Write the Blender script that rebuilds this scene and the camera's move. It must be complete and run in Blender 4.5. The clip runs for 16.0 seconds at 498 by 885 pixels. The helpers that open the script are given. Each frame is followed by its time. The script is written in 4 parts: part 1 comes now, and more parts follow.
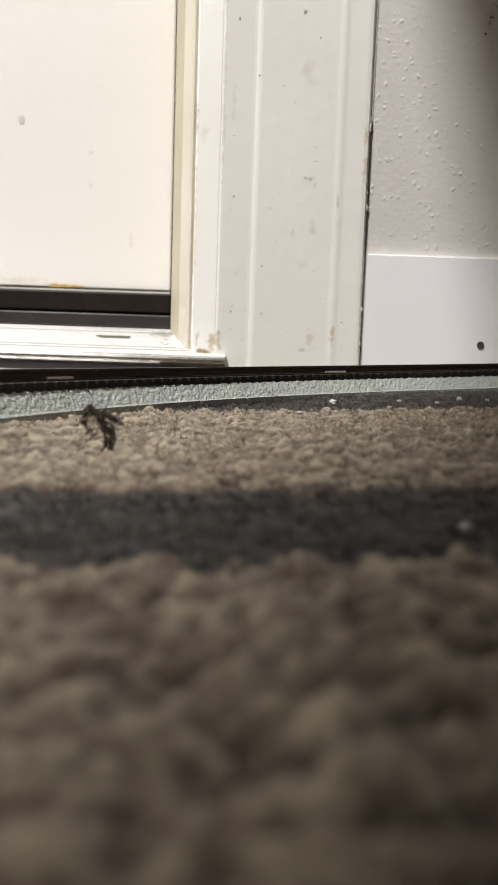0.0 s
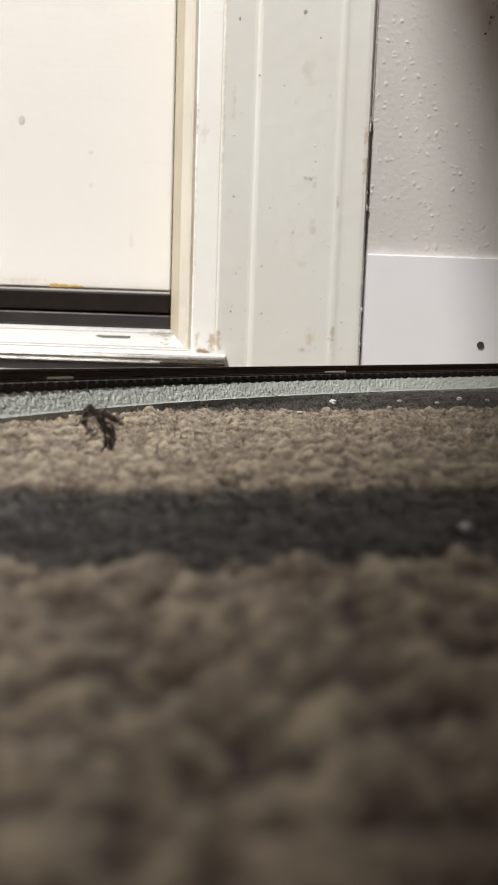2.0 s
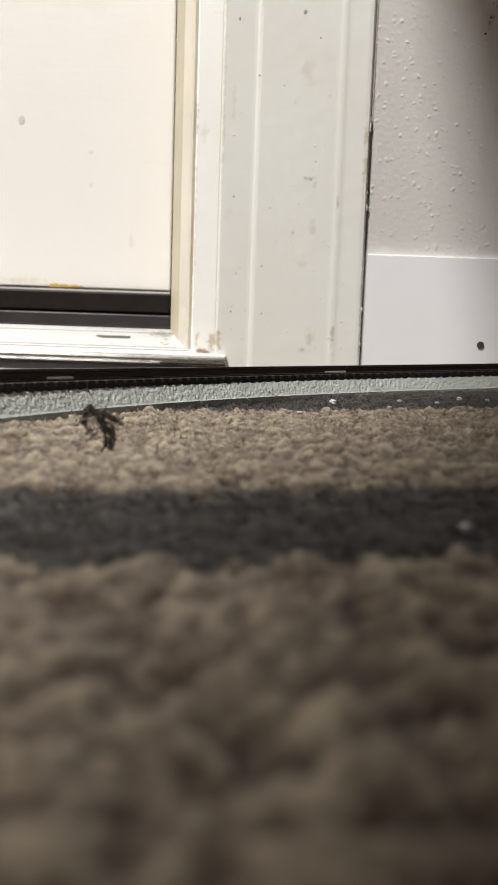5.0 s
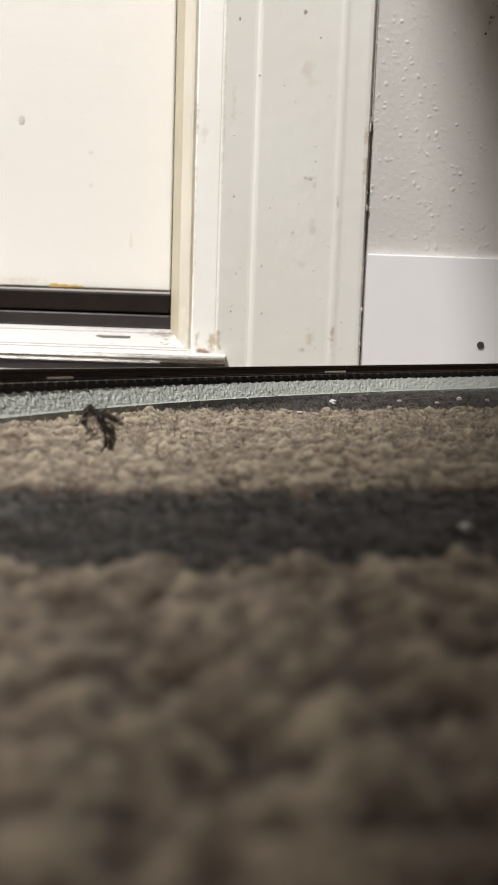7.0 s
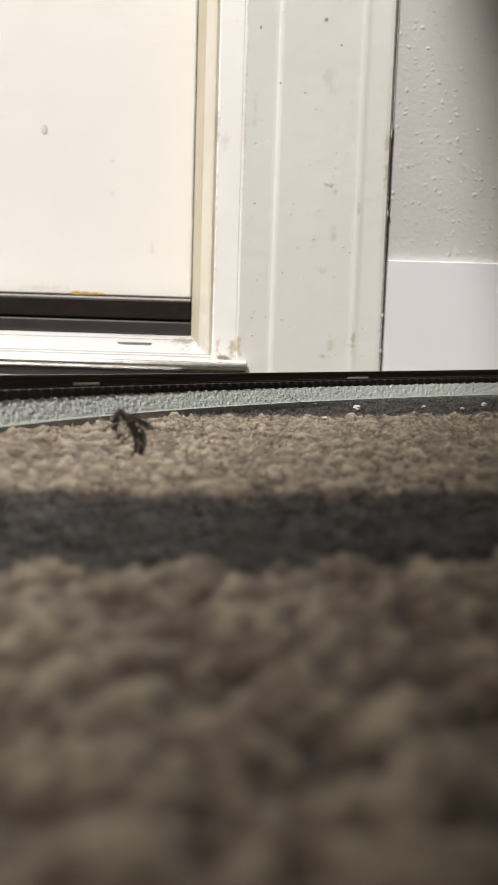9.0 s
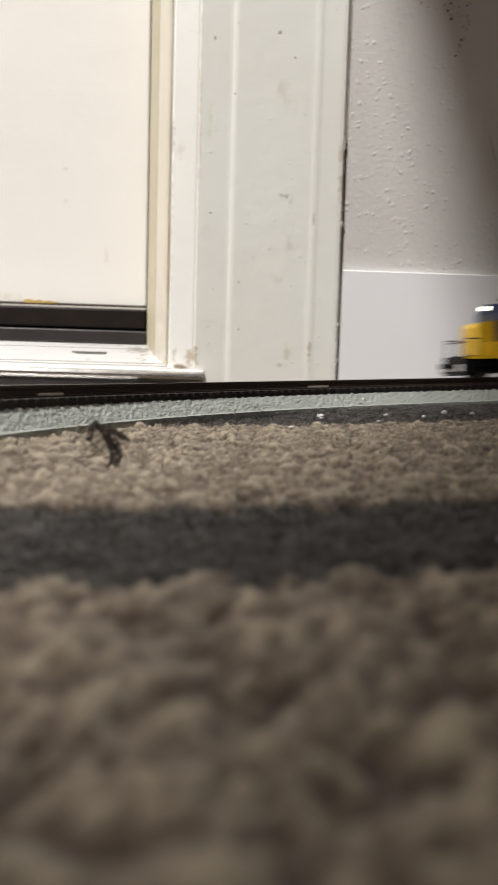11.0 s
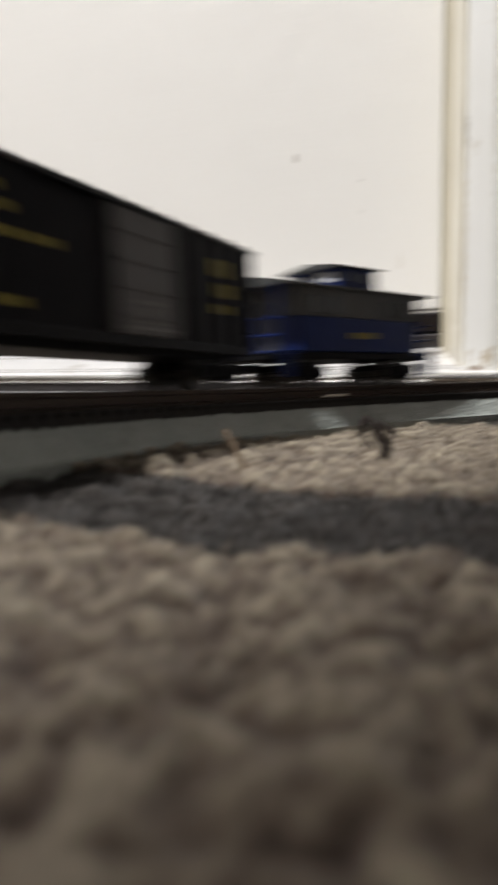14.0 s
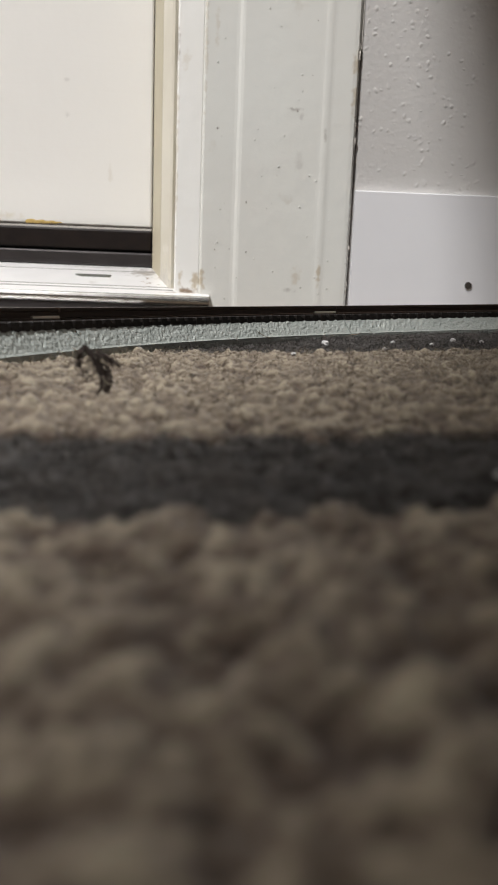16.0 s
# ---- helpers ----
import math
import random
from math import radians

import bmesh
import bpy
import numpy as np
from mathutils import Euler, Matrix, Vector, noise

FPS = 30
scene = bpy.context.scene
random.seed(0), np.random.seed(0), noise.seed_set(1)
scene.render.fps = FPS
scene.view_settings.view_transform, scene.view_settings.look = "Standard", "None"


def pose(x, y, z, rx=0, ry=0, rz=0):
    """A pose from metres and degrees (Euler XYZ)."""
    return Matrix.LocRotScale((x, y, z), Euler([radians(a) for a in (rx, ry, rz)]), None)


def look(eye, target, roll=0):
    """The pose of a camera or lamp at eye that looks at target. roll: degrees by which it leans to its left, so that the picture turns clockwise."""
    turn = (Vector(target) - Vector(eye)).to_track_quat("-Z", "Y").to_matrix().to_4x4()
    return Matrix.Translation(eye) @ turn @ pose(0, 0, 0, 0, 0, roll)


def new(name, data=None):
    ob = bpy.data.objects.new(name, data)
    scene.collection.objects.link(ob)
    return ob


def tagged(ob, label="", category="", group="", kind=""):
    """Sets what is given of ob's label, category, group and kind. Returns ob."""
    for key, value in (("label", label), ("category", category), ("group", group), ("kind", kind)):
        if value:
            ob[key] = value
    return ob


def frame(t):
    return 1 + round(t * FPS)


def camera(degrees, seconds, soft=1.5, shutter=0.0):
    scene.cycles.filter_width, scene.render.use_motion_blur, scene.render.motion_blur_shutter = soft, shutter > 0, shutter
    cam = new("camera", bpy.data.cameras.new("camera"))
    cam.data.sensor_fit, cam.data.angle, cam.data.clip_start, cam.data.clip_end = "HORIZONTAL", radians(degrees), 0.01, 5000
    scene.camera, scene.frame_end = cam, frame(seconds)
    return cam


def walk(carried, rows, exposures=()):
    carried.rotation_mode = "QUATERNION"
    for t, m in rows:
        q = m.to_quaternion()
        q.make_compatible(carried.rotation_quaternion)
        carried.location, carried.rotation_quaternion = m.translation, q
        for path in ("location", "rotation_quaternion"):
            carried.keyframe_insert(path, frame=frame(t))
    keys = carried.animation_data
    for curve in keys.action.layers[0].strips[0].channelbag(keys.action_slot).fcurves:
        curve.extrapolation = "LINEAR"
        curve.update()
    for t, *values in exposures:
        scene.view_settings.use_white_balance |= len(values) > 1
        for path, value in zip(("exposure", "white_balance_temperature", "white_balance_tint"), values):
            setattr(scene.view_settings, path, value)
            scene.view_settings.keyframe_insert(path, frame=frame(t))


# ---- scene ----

# ---------------------------------------------------------------- camera and its way
cam = camera(36.4, 16.0, shutter=0.75)
cam.data.dof.use_dof = True
cam.data.dof.focus_distance = 0.20
cam.data.dof.aperture_fstop = 62.0

# seconds, x, y, z, yaw, pitch, roll
PATH = [
    (0.0, -0.0006, -0.0018, 0.0144, -0.03, -6.65, -1.92),
    (7.0, -0.0006, -0.0018, 0.0144, -0.03, -6.65, -1.92),
    (7.4, -0.0006, -0.0017, 0.0143, 0.05, -6.46, -1.90),
    (8.0, -0.0007, -0.0016, 0.0143, 0.12, -6.31, -1.89),
    (8.3, -0.0007, -0.0016, 0.0143, 0.24, -6.26, -1.89),
    (10.2, -0.0055, -0.0027, 0.0136, 2.91, -6.11, -1.66),
    (10.5, -0.0055, -0.0027, 0.0136, 2.21, -6.01, -1.66),
    (10.6, -0.0055, -0.0025, 0.0137, 0.85, -5.88, -1.66),
    (10.7, -0.0055, -0.0022, 0.0139, -0.95, -5.75, -1.65),
    (10.8, -0.0055, -0.0020, 0.0140, -1.40, -5.65, -1.65),
    (11.0, -0.0055, -0.0015, 0.0142, -2.51, -5.42, -1.64),
    (11.5, -0.0048, 0.0001, 0.0137, -3.91, -4.75, -1.56),
    (12.0, -0.0047, -0.0003, 0.0150, -3.32, -5.64, -1.08),
    (12.2, -0.0044, 0.0022, 0.0145, -3.60, -5.30, -1.35),
    (12.4, -0.0041, 0.0050, 0.0140, 0.65, -4.70, -1.75),
    (12.5, -0.0038, 0.0061, 0.0138, 1.49, -4.38, -1.87),
    (12.6, -0.0027, 0.0010, 0.0138, 5.60, -4.10, -1.25),
    (12.8, 0.0008, -0.0144, 0.0140, 15.20, -3.55, 0.44),
    (13.0, 0.0034, -0.0200, 0.0149, 24.15, -5.32, 2.19),
    (13.2, 0.0055, -0.0218, 0.0147, 25.14, -5.05, 2.85),
    (13.5, 0.0048, -0.0189, 0.0144, 26.48, -5.46, 2.15),
    (13.6, 0.0054, -0.0166, 0.0136, 26.96, -5.04, 3.00),
    (13.8, 0.0021, -0.0106, 0.0133, 24.74, -5.10, 1.70),
    (14.0, -0.0011, -0.0046, 0.0130, 19.91, -5.16, 0.39),
    (14.2, -0.0038, -0.0015, 0.0150, 13.09, -4.12, -1.43),
    (14.5, -0.0035, 0.0028, 0.0142, 8.60, -3.95, -1.51),
    (15.0, -0.0032, 0.0039, 0.0134, 6.00, -5.20, -1.43),
    (15.5, -0.0032, 0.0039, 0.0134, 6.07, -5.97, -1.43),
    (15.8, -0.0034, 0.0027, 0.0137, 3.10, -8.58, -1.78),
    (15.97, -0.0035, 0.0015, 0.0140, -1.67, -10.98, -2.14),
    (16.0, -0.0035, 0.0015, 0.0140, -1.67, -10.98, -2.14),
]
walk(cam, [(t, pose(x, y, z, 90 + pi, ro, ya)) for t, x, y, z, ya, pi, ro in PATH],
     exposures=[(0.0, -0.06, 6560, 10), (10.6, -0.06, 6560, 10), (11.2, -0.15, 6560, 10), (12.4, -0.15, 6560, 10), (13.0, 0.0, 6540, 10),
                (13.2, -0.08, 6520, 10), (13.6, -0.42, 6450, 10), (14.0, -0.28, 6340, 10), (14.5, -0.12, 6330, 10), (15.5, -0.15, 6330, 10),
                (15.8, -0.20, 6340, 10), (16.0, -0.36, 6350, 10)])

# ---------------------------------------------------------------- light
world = bpy.data.worlds.new("room_air")
scene.world = world
world.use_nodes = True
world.node_tree.nodes["Background"].inputs[0].default_value = (1.0, 0.93, 0.84, 1)
world.node_tree.nodes["Background"].inputs[1].default_value = 0.05


def area_lamp(name, eye, target, size, power, colour):
    data = bpy.data.lights.new(name, "AREA")
    data.shape, data.size, data.energy, data.color = "DISK", size, power, colour
    ob = new(name, data)
    ob.matrix_world = look(eye, target)
    return ob


lamp = area_lamp("ceiling_bulb", (-0.85, -0.50, 2.10), (-0.1, 0.2, 0.0), 0.22, 110.0, (1.0, 0.975, 0.955))

# ---------------------------------------------------------------- materials


def links(mat):
    return mat.node_tree.nodes, mat.node_tree.links


def material(name, base, rough=0.6, metal=0.0, second=None, scale=40.0, amount=0.5, bump=0.0, bump_scale=300.0,
             spec=0.5, coat=0.0, emit=0.0, stain=None, stain_scale=25.0, stain_cut=0.62, island=0.0):
    """A surface with a broad tint variation, fine relief and, where given, stains."""
    mat = bpy.data.materials.new(name)
    mat.use_nodes = True
    nodes, link = links(mat)
    bsdf = nodes["Principled BSDF"]
    bsdf.inputs["Roughness"].default_value = rough
    bsdf.inputs["Metallic"].default_value = metal
    bsdf.inputs["Specular IOR Level"].default_value = spec
    bsdf.inputs["Coat Weight"].default_value = coat
    coord = nodes.new("ShaderNodeTexCoord")
    wide = nodes.new("ShaderNodeTexNoise")
    wide.inputs["Scale"].default_value = scale
    wide.inputs["Detail"].default_value = 5
    link.new(coord.outputs["Object"], wide.inputs["Vector"])
    ramp = nodes.new("ShaderNodeMapRange")
    ramp.inputs["From Min"].default_value, ramp.inputs["From Max"].default_value = 0.35, 0.65
    ramp.inputs["To Max"].default_value = amount
    link.new(wide.outputs["Fac"], ramp.inputs["Value"])
    mix = nodes.new("ShaderNodeMix")
    mix.data_type = "RGBA"
    mix.inputs["A"].default_value = (*base, 1)
    mix.inputs["B"].default_value = (*(second or [c * 0.75 for c in base]), 1)
    link.new(ramp.outputs[0], mix.inputs["Factor"])
    colour = mix.outputs["Result"]
    if stain:
        spots = nodes.new("ShaderNodeTexNoise")
        spots.inputs["Scale"].default_value, spots.inputs["Detail"].default_value = stain_scale, 6
        link.new(coord.outputs["Object"], spots.inputs["Vector"])
        cut = nodes.new("ShaderNodeMapRange")
        cut.inputs["From Min"].default_value, cut.inputs["From Max"].default_value = stain_cut, stain_cut + 0.12
        cut.inputs["To Max"].default_value = 0.8
        link.new(spots.outputs["Fac"], cut.inputs["Value"])
        over = nodes.new("ShaderNodeMix")
        over.data_type = "RGBA"
        over.inputs["B"].default_value = (*stain, 1)
        link.new(colour, over.inputs["A"])
        link.new(cut.outputs[0], over.inputs["Factor"])
        colour = over.outputs["Result"]
    link.new(colour, bsdf.inputs["Base Color"])
    if bump:
        fine = nodes.new("ShaderNodeTexNoise")
        fine.inputs["Scale"].default_value, fine.inputs["Detail"].default_value = bump_scale, 4
        link.new(coord.outputs["Object"], fine.inputs["Vector"])
        node = nodes.new("ShaderNodeBump")
        node.inputs["Strength"].default_value = 1.0
        node.inputs["Distance"].default_value = bump
        link.new(fine.outputs["Fac"], node.inputs["Height"])
        link.new(node.outputs["Normal"], bsdf.inputs["Normal"])
    if emit:
        bsdf.inputs["Emission Color"].default_value = (1.0, 0.9, 0.75, 1)
        bsdf.inputs["Emission Strength"].default_value = emit
    return mat


def carpet_material():
    mat = material("carpet_yarn", (0.30, 0.245, 0.18), rough=0.95, spec=0.1, bump=0.0006, bump_scale=2200.0)
    nodes, link = links(mat)
    bsdf = nodes["Principled BSDF"]
    tone = nodes.new("ShaderNodeAttribute")
    tone.attribute_name = "tone"
    dark = nodes.new("ShaderNodeAttribute")
    dark.attribute_name = "dark"
    # Low end also paints the shade between tufts, high end their lit tops.
    ramp = nodes.new("ShaderNodeValToRGB")
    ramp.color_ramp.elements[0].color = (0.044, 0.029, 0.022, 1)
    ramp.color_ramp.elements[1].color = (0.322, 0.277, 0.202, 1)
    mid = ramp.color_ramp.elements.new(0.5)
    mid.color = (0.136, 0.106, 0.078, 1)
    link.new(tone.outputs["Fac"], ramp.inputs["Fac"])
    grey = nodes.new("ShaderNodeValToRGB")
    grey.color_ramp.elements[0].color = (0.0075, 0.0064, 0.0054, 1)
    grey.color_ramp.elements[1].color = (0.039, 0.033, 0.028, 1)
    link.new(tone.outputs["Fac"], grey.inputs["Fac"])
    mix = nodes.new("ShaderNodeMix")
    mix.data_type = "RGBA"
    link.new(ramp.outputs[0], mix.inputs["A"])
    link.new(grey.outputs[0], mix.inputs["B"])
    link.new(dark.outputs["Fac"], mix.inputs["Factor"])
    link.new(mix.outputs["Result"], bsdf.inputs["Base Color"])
    bsdf.inputs["Sheen Weight"].default_value = 0.15
    return mat


def wall_material():
    """Painted orange-peel texture: flattened blobs of paint over a fine skin."""
    mat = material("textured_wall_paint", (0.60, 0.583, 0.560), rough=0.6, second=(0.545, 0.527, 0.503), scale=9.0, amount=0.6,
                   bump=0.00016, bump_scale=420.0)
    nodes, link = links(mat)
    coord = nodes["Texture Coordinate"]
    cells = nodes.new("ShaderNodeTexVoronoi")
    cells.inputs["Scale"].default_value = 340.0
    warp = nodes.new("ShaderNodeTexNoise")
    warp.inputs["Scale"].default_value = 90.0
    add = nodes.new("ShaderNodeVectorMath")
    add.operation = "MULTIPLY_ADD"
    add.inputs[1].default_value = (0.005, 0.005, 0.005)
    link.new(coord.outputs["Object"], warp.inputs["Vector"])
    link.new(warp.outputs["Color"], add.inputs[0])
    link.new(coord.outputs["Object"], add.inputs[2])
    link.new(add.outputs[0], cells.inputs["Vector"])
    dome = nodes.new("ShaderNodeMapRange")
    dome.interpolation_type = "SMOOTHSTEP"
    dome.inputs["From Min"].default_value, dome.inputs["From Max"].default_value = 0.42, 0.05
    link.new(cells.outputs["Distance"], dome.inputs["Value"])
    pick = nodes.new("ShaderNodeSeparateColor")
    link.new(cells.outputs["Color"], pick.inputs[0])
    keep = nodes.new("ShaderNodeMapRange")
    keep.inputs["From Min"].default_value, keep.inputs["From Max"].default_value = 0.35, 1.0
    link.new(pick.outputs[0], keep.inputs["Value"])
    mul = nodes.new("ShaderNodeMath")
    mul.operation = "MULTIPLY"
    link.new(dome.outputs[0], mul.inputs[0])
    link.new(keep.outputs[0], mul.inputs[1])
    blob = nodes.new("ShaderNodeBump")
    blob.inputs["Distance"].default_value = 0.00022
    blob.inputs["Strength"].default_value = 1.0
    link.new(mul.outputs[0], blob.inputs["Height"])
    link.new(nodes["Bump"].outputs[0], blob.inputs["Normal"])
    link.new(blob.outputs[0], nodes["Principled BSDF"].inputs["Normal"])
    return mat


def grained(mat):
    """Adds the pressed wood grain of a moulded door: long shallow ripples that run level."""
    nodes, link = links(mat)
    coord = nodes["Texture Coordinate"]
    place = nodes.new("ShaderNodeMapping")
    place.inputs["Scale"].default_value = (9.0, 9.0, 150.0)
    link.new(coord.outputs["Object"], place.inputs["Vector"])
    grain = nodes.new("ShaderNodeTexNoise")
    grain.inputs["Scale"].default_value, grain.inputs["Detail"].default_value = 1.0, 3
    grain.inputs["Distortion"].default_value = 1.0
    link.new(place.outputs[0], grain.inputs["Vector"])
    ripple = nodes.new("ShaderNodeBump")
    ripple.inputs["Distance"].default_value = 0.00007
    link.new(grain.outputs["Fac"], ripple.inputs["Height"])
    link.new(nodes["Bump"].outputs[0], ripple.inputs["Normal"])
    link.new(ripple.outputs[0], nodes["Principled BSDF"].inputs["Normal"])
    return mat


def stains(mat, spots):
    """Lays soft-edged stains over a paint: each a place, its reach along x, y and z, a colour and how strong it is."""
    nodes, link = links(mat)
    bsdf = nodes["Principled BSDF"]
    coord = nodes["Texture Coordinate"]
    ragged = nodes.new("ShaderNodeTexNoise")
    ragged.inputs["Scale"].default_value, ragged.inputs["Detail"].default_value = 420.0, 7
    link.new(coord.outputs["Object"], ragged.inputs["Vector"])
    colour = bsdf.inputs["Base Color"].links[0].from_socket
    for place, reach, tint, strength in spots:
        away = nodes.new("ShaderNodeVectorMath")
        away.operation = "SUBTRACT"
        away.inputs[1].default_value = place
        link.new(coord.outputs["Object"], away.inputs[0])
        ratio = nodes.new("ShaderNodeVectorMath")
        ratio.operation = "DIVIDE"
        ratio.inputs[1].default_value = reach
        link.new(away.outputs[0], ratio.inputs[0])
        size = nodes.new("ShaderNodeVectorMath")
        size.operation = "LENGTH"
        link.new(ratio.outputs[0], size.inputs[0])
        edge = nodes.new("ShaderNodeMath")
        edge.operation = "MULTIPLY_ADD"
        edge.inputs[1].default_value = 2.6
        link.new(ragged.outputs["Fac"], edge.inputs[0])
        link.new(size.outputs["Value"], edge.inputs[2])
        mask = nodes.new("ShaderNodeMapRange")
        mask.interpolation_type = "SMOOTHSTEP"
        mask.inputs["From Min"].default_value, mask.inputs["From Max"].default_value = 2.35, 1.35
        mask.inputs["To Max"].default_value = strength
        link.new(edge.outputs[0], mask.inputs["Value"])
        over = nodes.new("ShaderNodeMix")
        over.data_type = "RGBA"
        over.inputs["B"].default_value = (*tint, 1)
        link.new(colour, over.inputs["A"])
        link.new(mask.outputs[0], over.inputs["Factor"])
        colour = over.outputs["Result"]
    link.new(colour, bsdf.inputs["Base Color"])


def ballast_material():
    mat = material("moulded_ballast", (0.305, 0.325, 0.300), rough=0.22, second=(0.265, 0.287, 0.266), scale=160.0, amount=0.9, spec=0.5,
                   bump=0.00026, bump_scale=1500.0)
    nodes, link = links(mat)
    cells = nodes.new("ShaderNodeTexVoronoi")
    cells.inputs["Scale"].default_value = 1500.0
    link.new(nodes["Texture Coordinate"].outputs["Object"], cells.inputs["Vector"])
    grit = nodes.new("ShaderNodeBump")
    grit.inputs["Distance"].default_value = 0.00017
    grit.invert = True
    link.new(cells.outputs["Distance"], grit.inputs["Height"])
    link.new(nodes["Bump"].outputs[0], grit.inputs["Normal"])
    link.new(grit.outputs[0], nodes["Principled BSDF"].inputs["Normal"])
    return mat


M_CARPET = carpet_material()
M_WALL = wall_material()
M_CEIL = material("ceiling_paint", (0.78, 0.76, 0.72), rough=0.8, bump=0.001, bump_scale=200)
M_CASING = material("casing_gloss_paint", (0.795, 0.800, 0.755), rough=0.34, second=(0.765, 0.758, 0.708), scale=18, amount=0.8,
                    bump=0.00016, bump_scale=140, stain=(0.60, 0.56, 0.48), stain_scale=60, stain_cut=0.66)
M_JAMB = material("jamb_gloss_paint", (0.86, 0.855, 0.82), rough=0.3, second=(0.82, 0.81, 0.765), scale=22, amount=0.8,
                  bump=0.00022, bump_scale=120, stain=(0.52, 0.42, 0.28), stain_scale=45, stain_cut=0.66)
M_OLDPAINT = material("yellowed_paint", (0.62, 0.585, 0.495), rough=0.4, second=(0.54, 0.50, 0.41), scale=30, bump=0.0003,
                      bump_scale=150)
M_DOOR = material("door_enamel", (0.855, 0.838, 0.795), rough=0.4, second=(0.825, 0.805, 0.76), scale=8, bump=0.0003, bump_scale=60,
                  stain=(0.70, 0.66, 0.58), stain_scale=28, stain_cut=0.70)
grained(M_DOOR)
TAN, BROWN, GREY = (0.52, 0.44, 0.32), (0.20, 0.115, 0.05), (0.40, 0.375, 0.345)
stains(M_CASING, [((0.0490, 0.35, 0.112), (0.0030, 0.05, 0.0060), TAN, 0.75), ((0.0492, 0.35, 0.098), (0.0020, 0.05, 0.0090), TAN, 0.7),
                  ((0.0372, 0.35, 0.0245), (0.0013, 0.05, 0.0060), TAN, 0.8), ((0.0236, 0.35, 0.0932), (0.0032, 0.05, 0.0012), GREY, 0.7),
                  ((0.0262, 0.35, 0.0900), (0.0012, 0.05, 0.0035), GREY, 0.35), ((0.0262, 0.35, 0.0720), (0.0022, 0.05, 0.0050), GREY, 0.28),
                  ((0.0240, 0.35, 0.0172), (0.0032, 0.05, 0.0012), GREY, 0.6), ((0.0272, 0.35, 0.0235), (0.0025, 0.05, 0.0045), TAN, 0.45),
                  ((0.0372, 0.35, 0.0830), (0.0008, 0.05, 0.0040), GREY, 0.5), ((0.0500, 0.35, 0.0500), (0.0012, 0.05, 0.0330), GREY, 0.6),
                  ((-0.0150, 0.35, 0.0205), (0.0016, 0.05, 0.0065), TAN, 0.9), ((-0.0152, 0.35, 0.1300), (0.0010, 0.05, 0.0600), TAN, 0.4),
                  ((-0.0105, 0.35, 0.1250), (0.0013, 0.05, 0.0090), TAN, 0.3)])
stains(M_JAMB, [((-0.0205, 0.35, 0.0150), (0.0070, 0.05, 0.0020), BROWN, 0.85), ((-0.0180, 0.35, 0.0190), (0.0024, 0.05, 0.0050), TAN, 0.9),
                ((-0.0248, 0.35, 0.0205), (0.0014, 0.05, 0.0060), TAN, 0.7), ((-0.0275, 0.35, 0.1180), (0.0012, 0.05, 0.0100), GREY, 0.6),
                ((-0.0272, 0.35, 0.0700), (0.0009, 0.05, 0.0500), TAN, 0.5), ((-0.0235, 0.35, 0.1120), (0.0022, 0.05, 0.0040), TAN, 0.3)])
stains(M_OLDPAINT, [((-0.0330, 0.37, 0.0200), (0.0060, 0.05, 0.0080), GREY, 0.6), ((-0.0320, 0.36, 0.0330), (0.0030, 0.05, 0.0040), (0.72, 0.68, 0.60), 0.7)])
stains(M_DOOR, [((-0.0830, 0.39, 0.1120), (0.0016, 0.05, 0.0012), GREY, 0.25), ((-0.0830, 0.39, 0.0960), (0.0016, 0.05, 0.0014), GREY, 0.22),
                ((-0.1180, 0.39, 0.0480), (0.0160, 0.05, 0.0022), (0.70, 0.64, 0.50), 0.5), ((-0.0620, 0.39, 0.0700), (0.0012, 0.05, 0.0060), TAN, 0.2)])
M_BASE = material("vinyl_baseboard", (0.85, 0.85, 0.865), rough=0.22, second=(0.80, 0.80, 0.82), scale=12, bump=0.0001, bump_scale=90)
M_RUBBER = material("black_rubber_sweep", (0.010, 0.007, 0.006), rough=0.5, spec=0.2, second=(0.020, 0.013, 0.010), scale=200, bump=0.0001)
M_ALU = material("worn_aluminium", (0.88, 0.87, 0.86), rough=0.3, metal=0.45, second=(0.80, 0.79, 0.78), scale=60, amount=0.7,
                 bump=0.0001, bump_scale=700, stain=(0.50, 0.47, 0.42), stain_scale=70, stain_cut=0.62)
stains(M_ALU, [((-0.0430, 0.378, 0.0210), (0.0100, 0.0070, 0.02), (0.22, 0.18, 0.13), 0.7), ((-0.0640, 0.384, 0.0230), (0.0250, 0.0016, 0.02), (0.30, 0.28, 0.24), 0.5),
               ((-0.0260, 0.3500, 0.0142), (0.0090, 0.0014, 0.02), (0.22, 0.16, 0.10), 0.7)])
M_SCORE = material("grey_score", (0.42, 0.40, 0.38), rough=0.4, metal=0.4, scale=200)
M_NOSE = material("bare_metal_edge", (0.50, 0.49, 0.47), rough=0.22, metal=1.0, second=(0.36, 0.35, 0.33), scale=90, bump=0.0001)
M_DARKALU = material("dark_aluminium", (0.075, 0.068, 0.068), rough=0.3, metal=0.6, second=(0.05, 0.045, 0.045), scale=80, bump=0.0001)
M_SLOT = material("tarnished_slot", (0.13, 0.135, 0.115), rough=0.6, second=(0.20, 0.20, 0.17), scale=400)
M_GAP = material("dark_grime", (0.05, 0.04, 0.032), rough=0.9, bump=0.0003)
M_YELLOWSPOT = material("ochre_paint_spot", (0.62, 0.43, 0.14), rough=0.6, bump=0.0003, bump_scale=500)
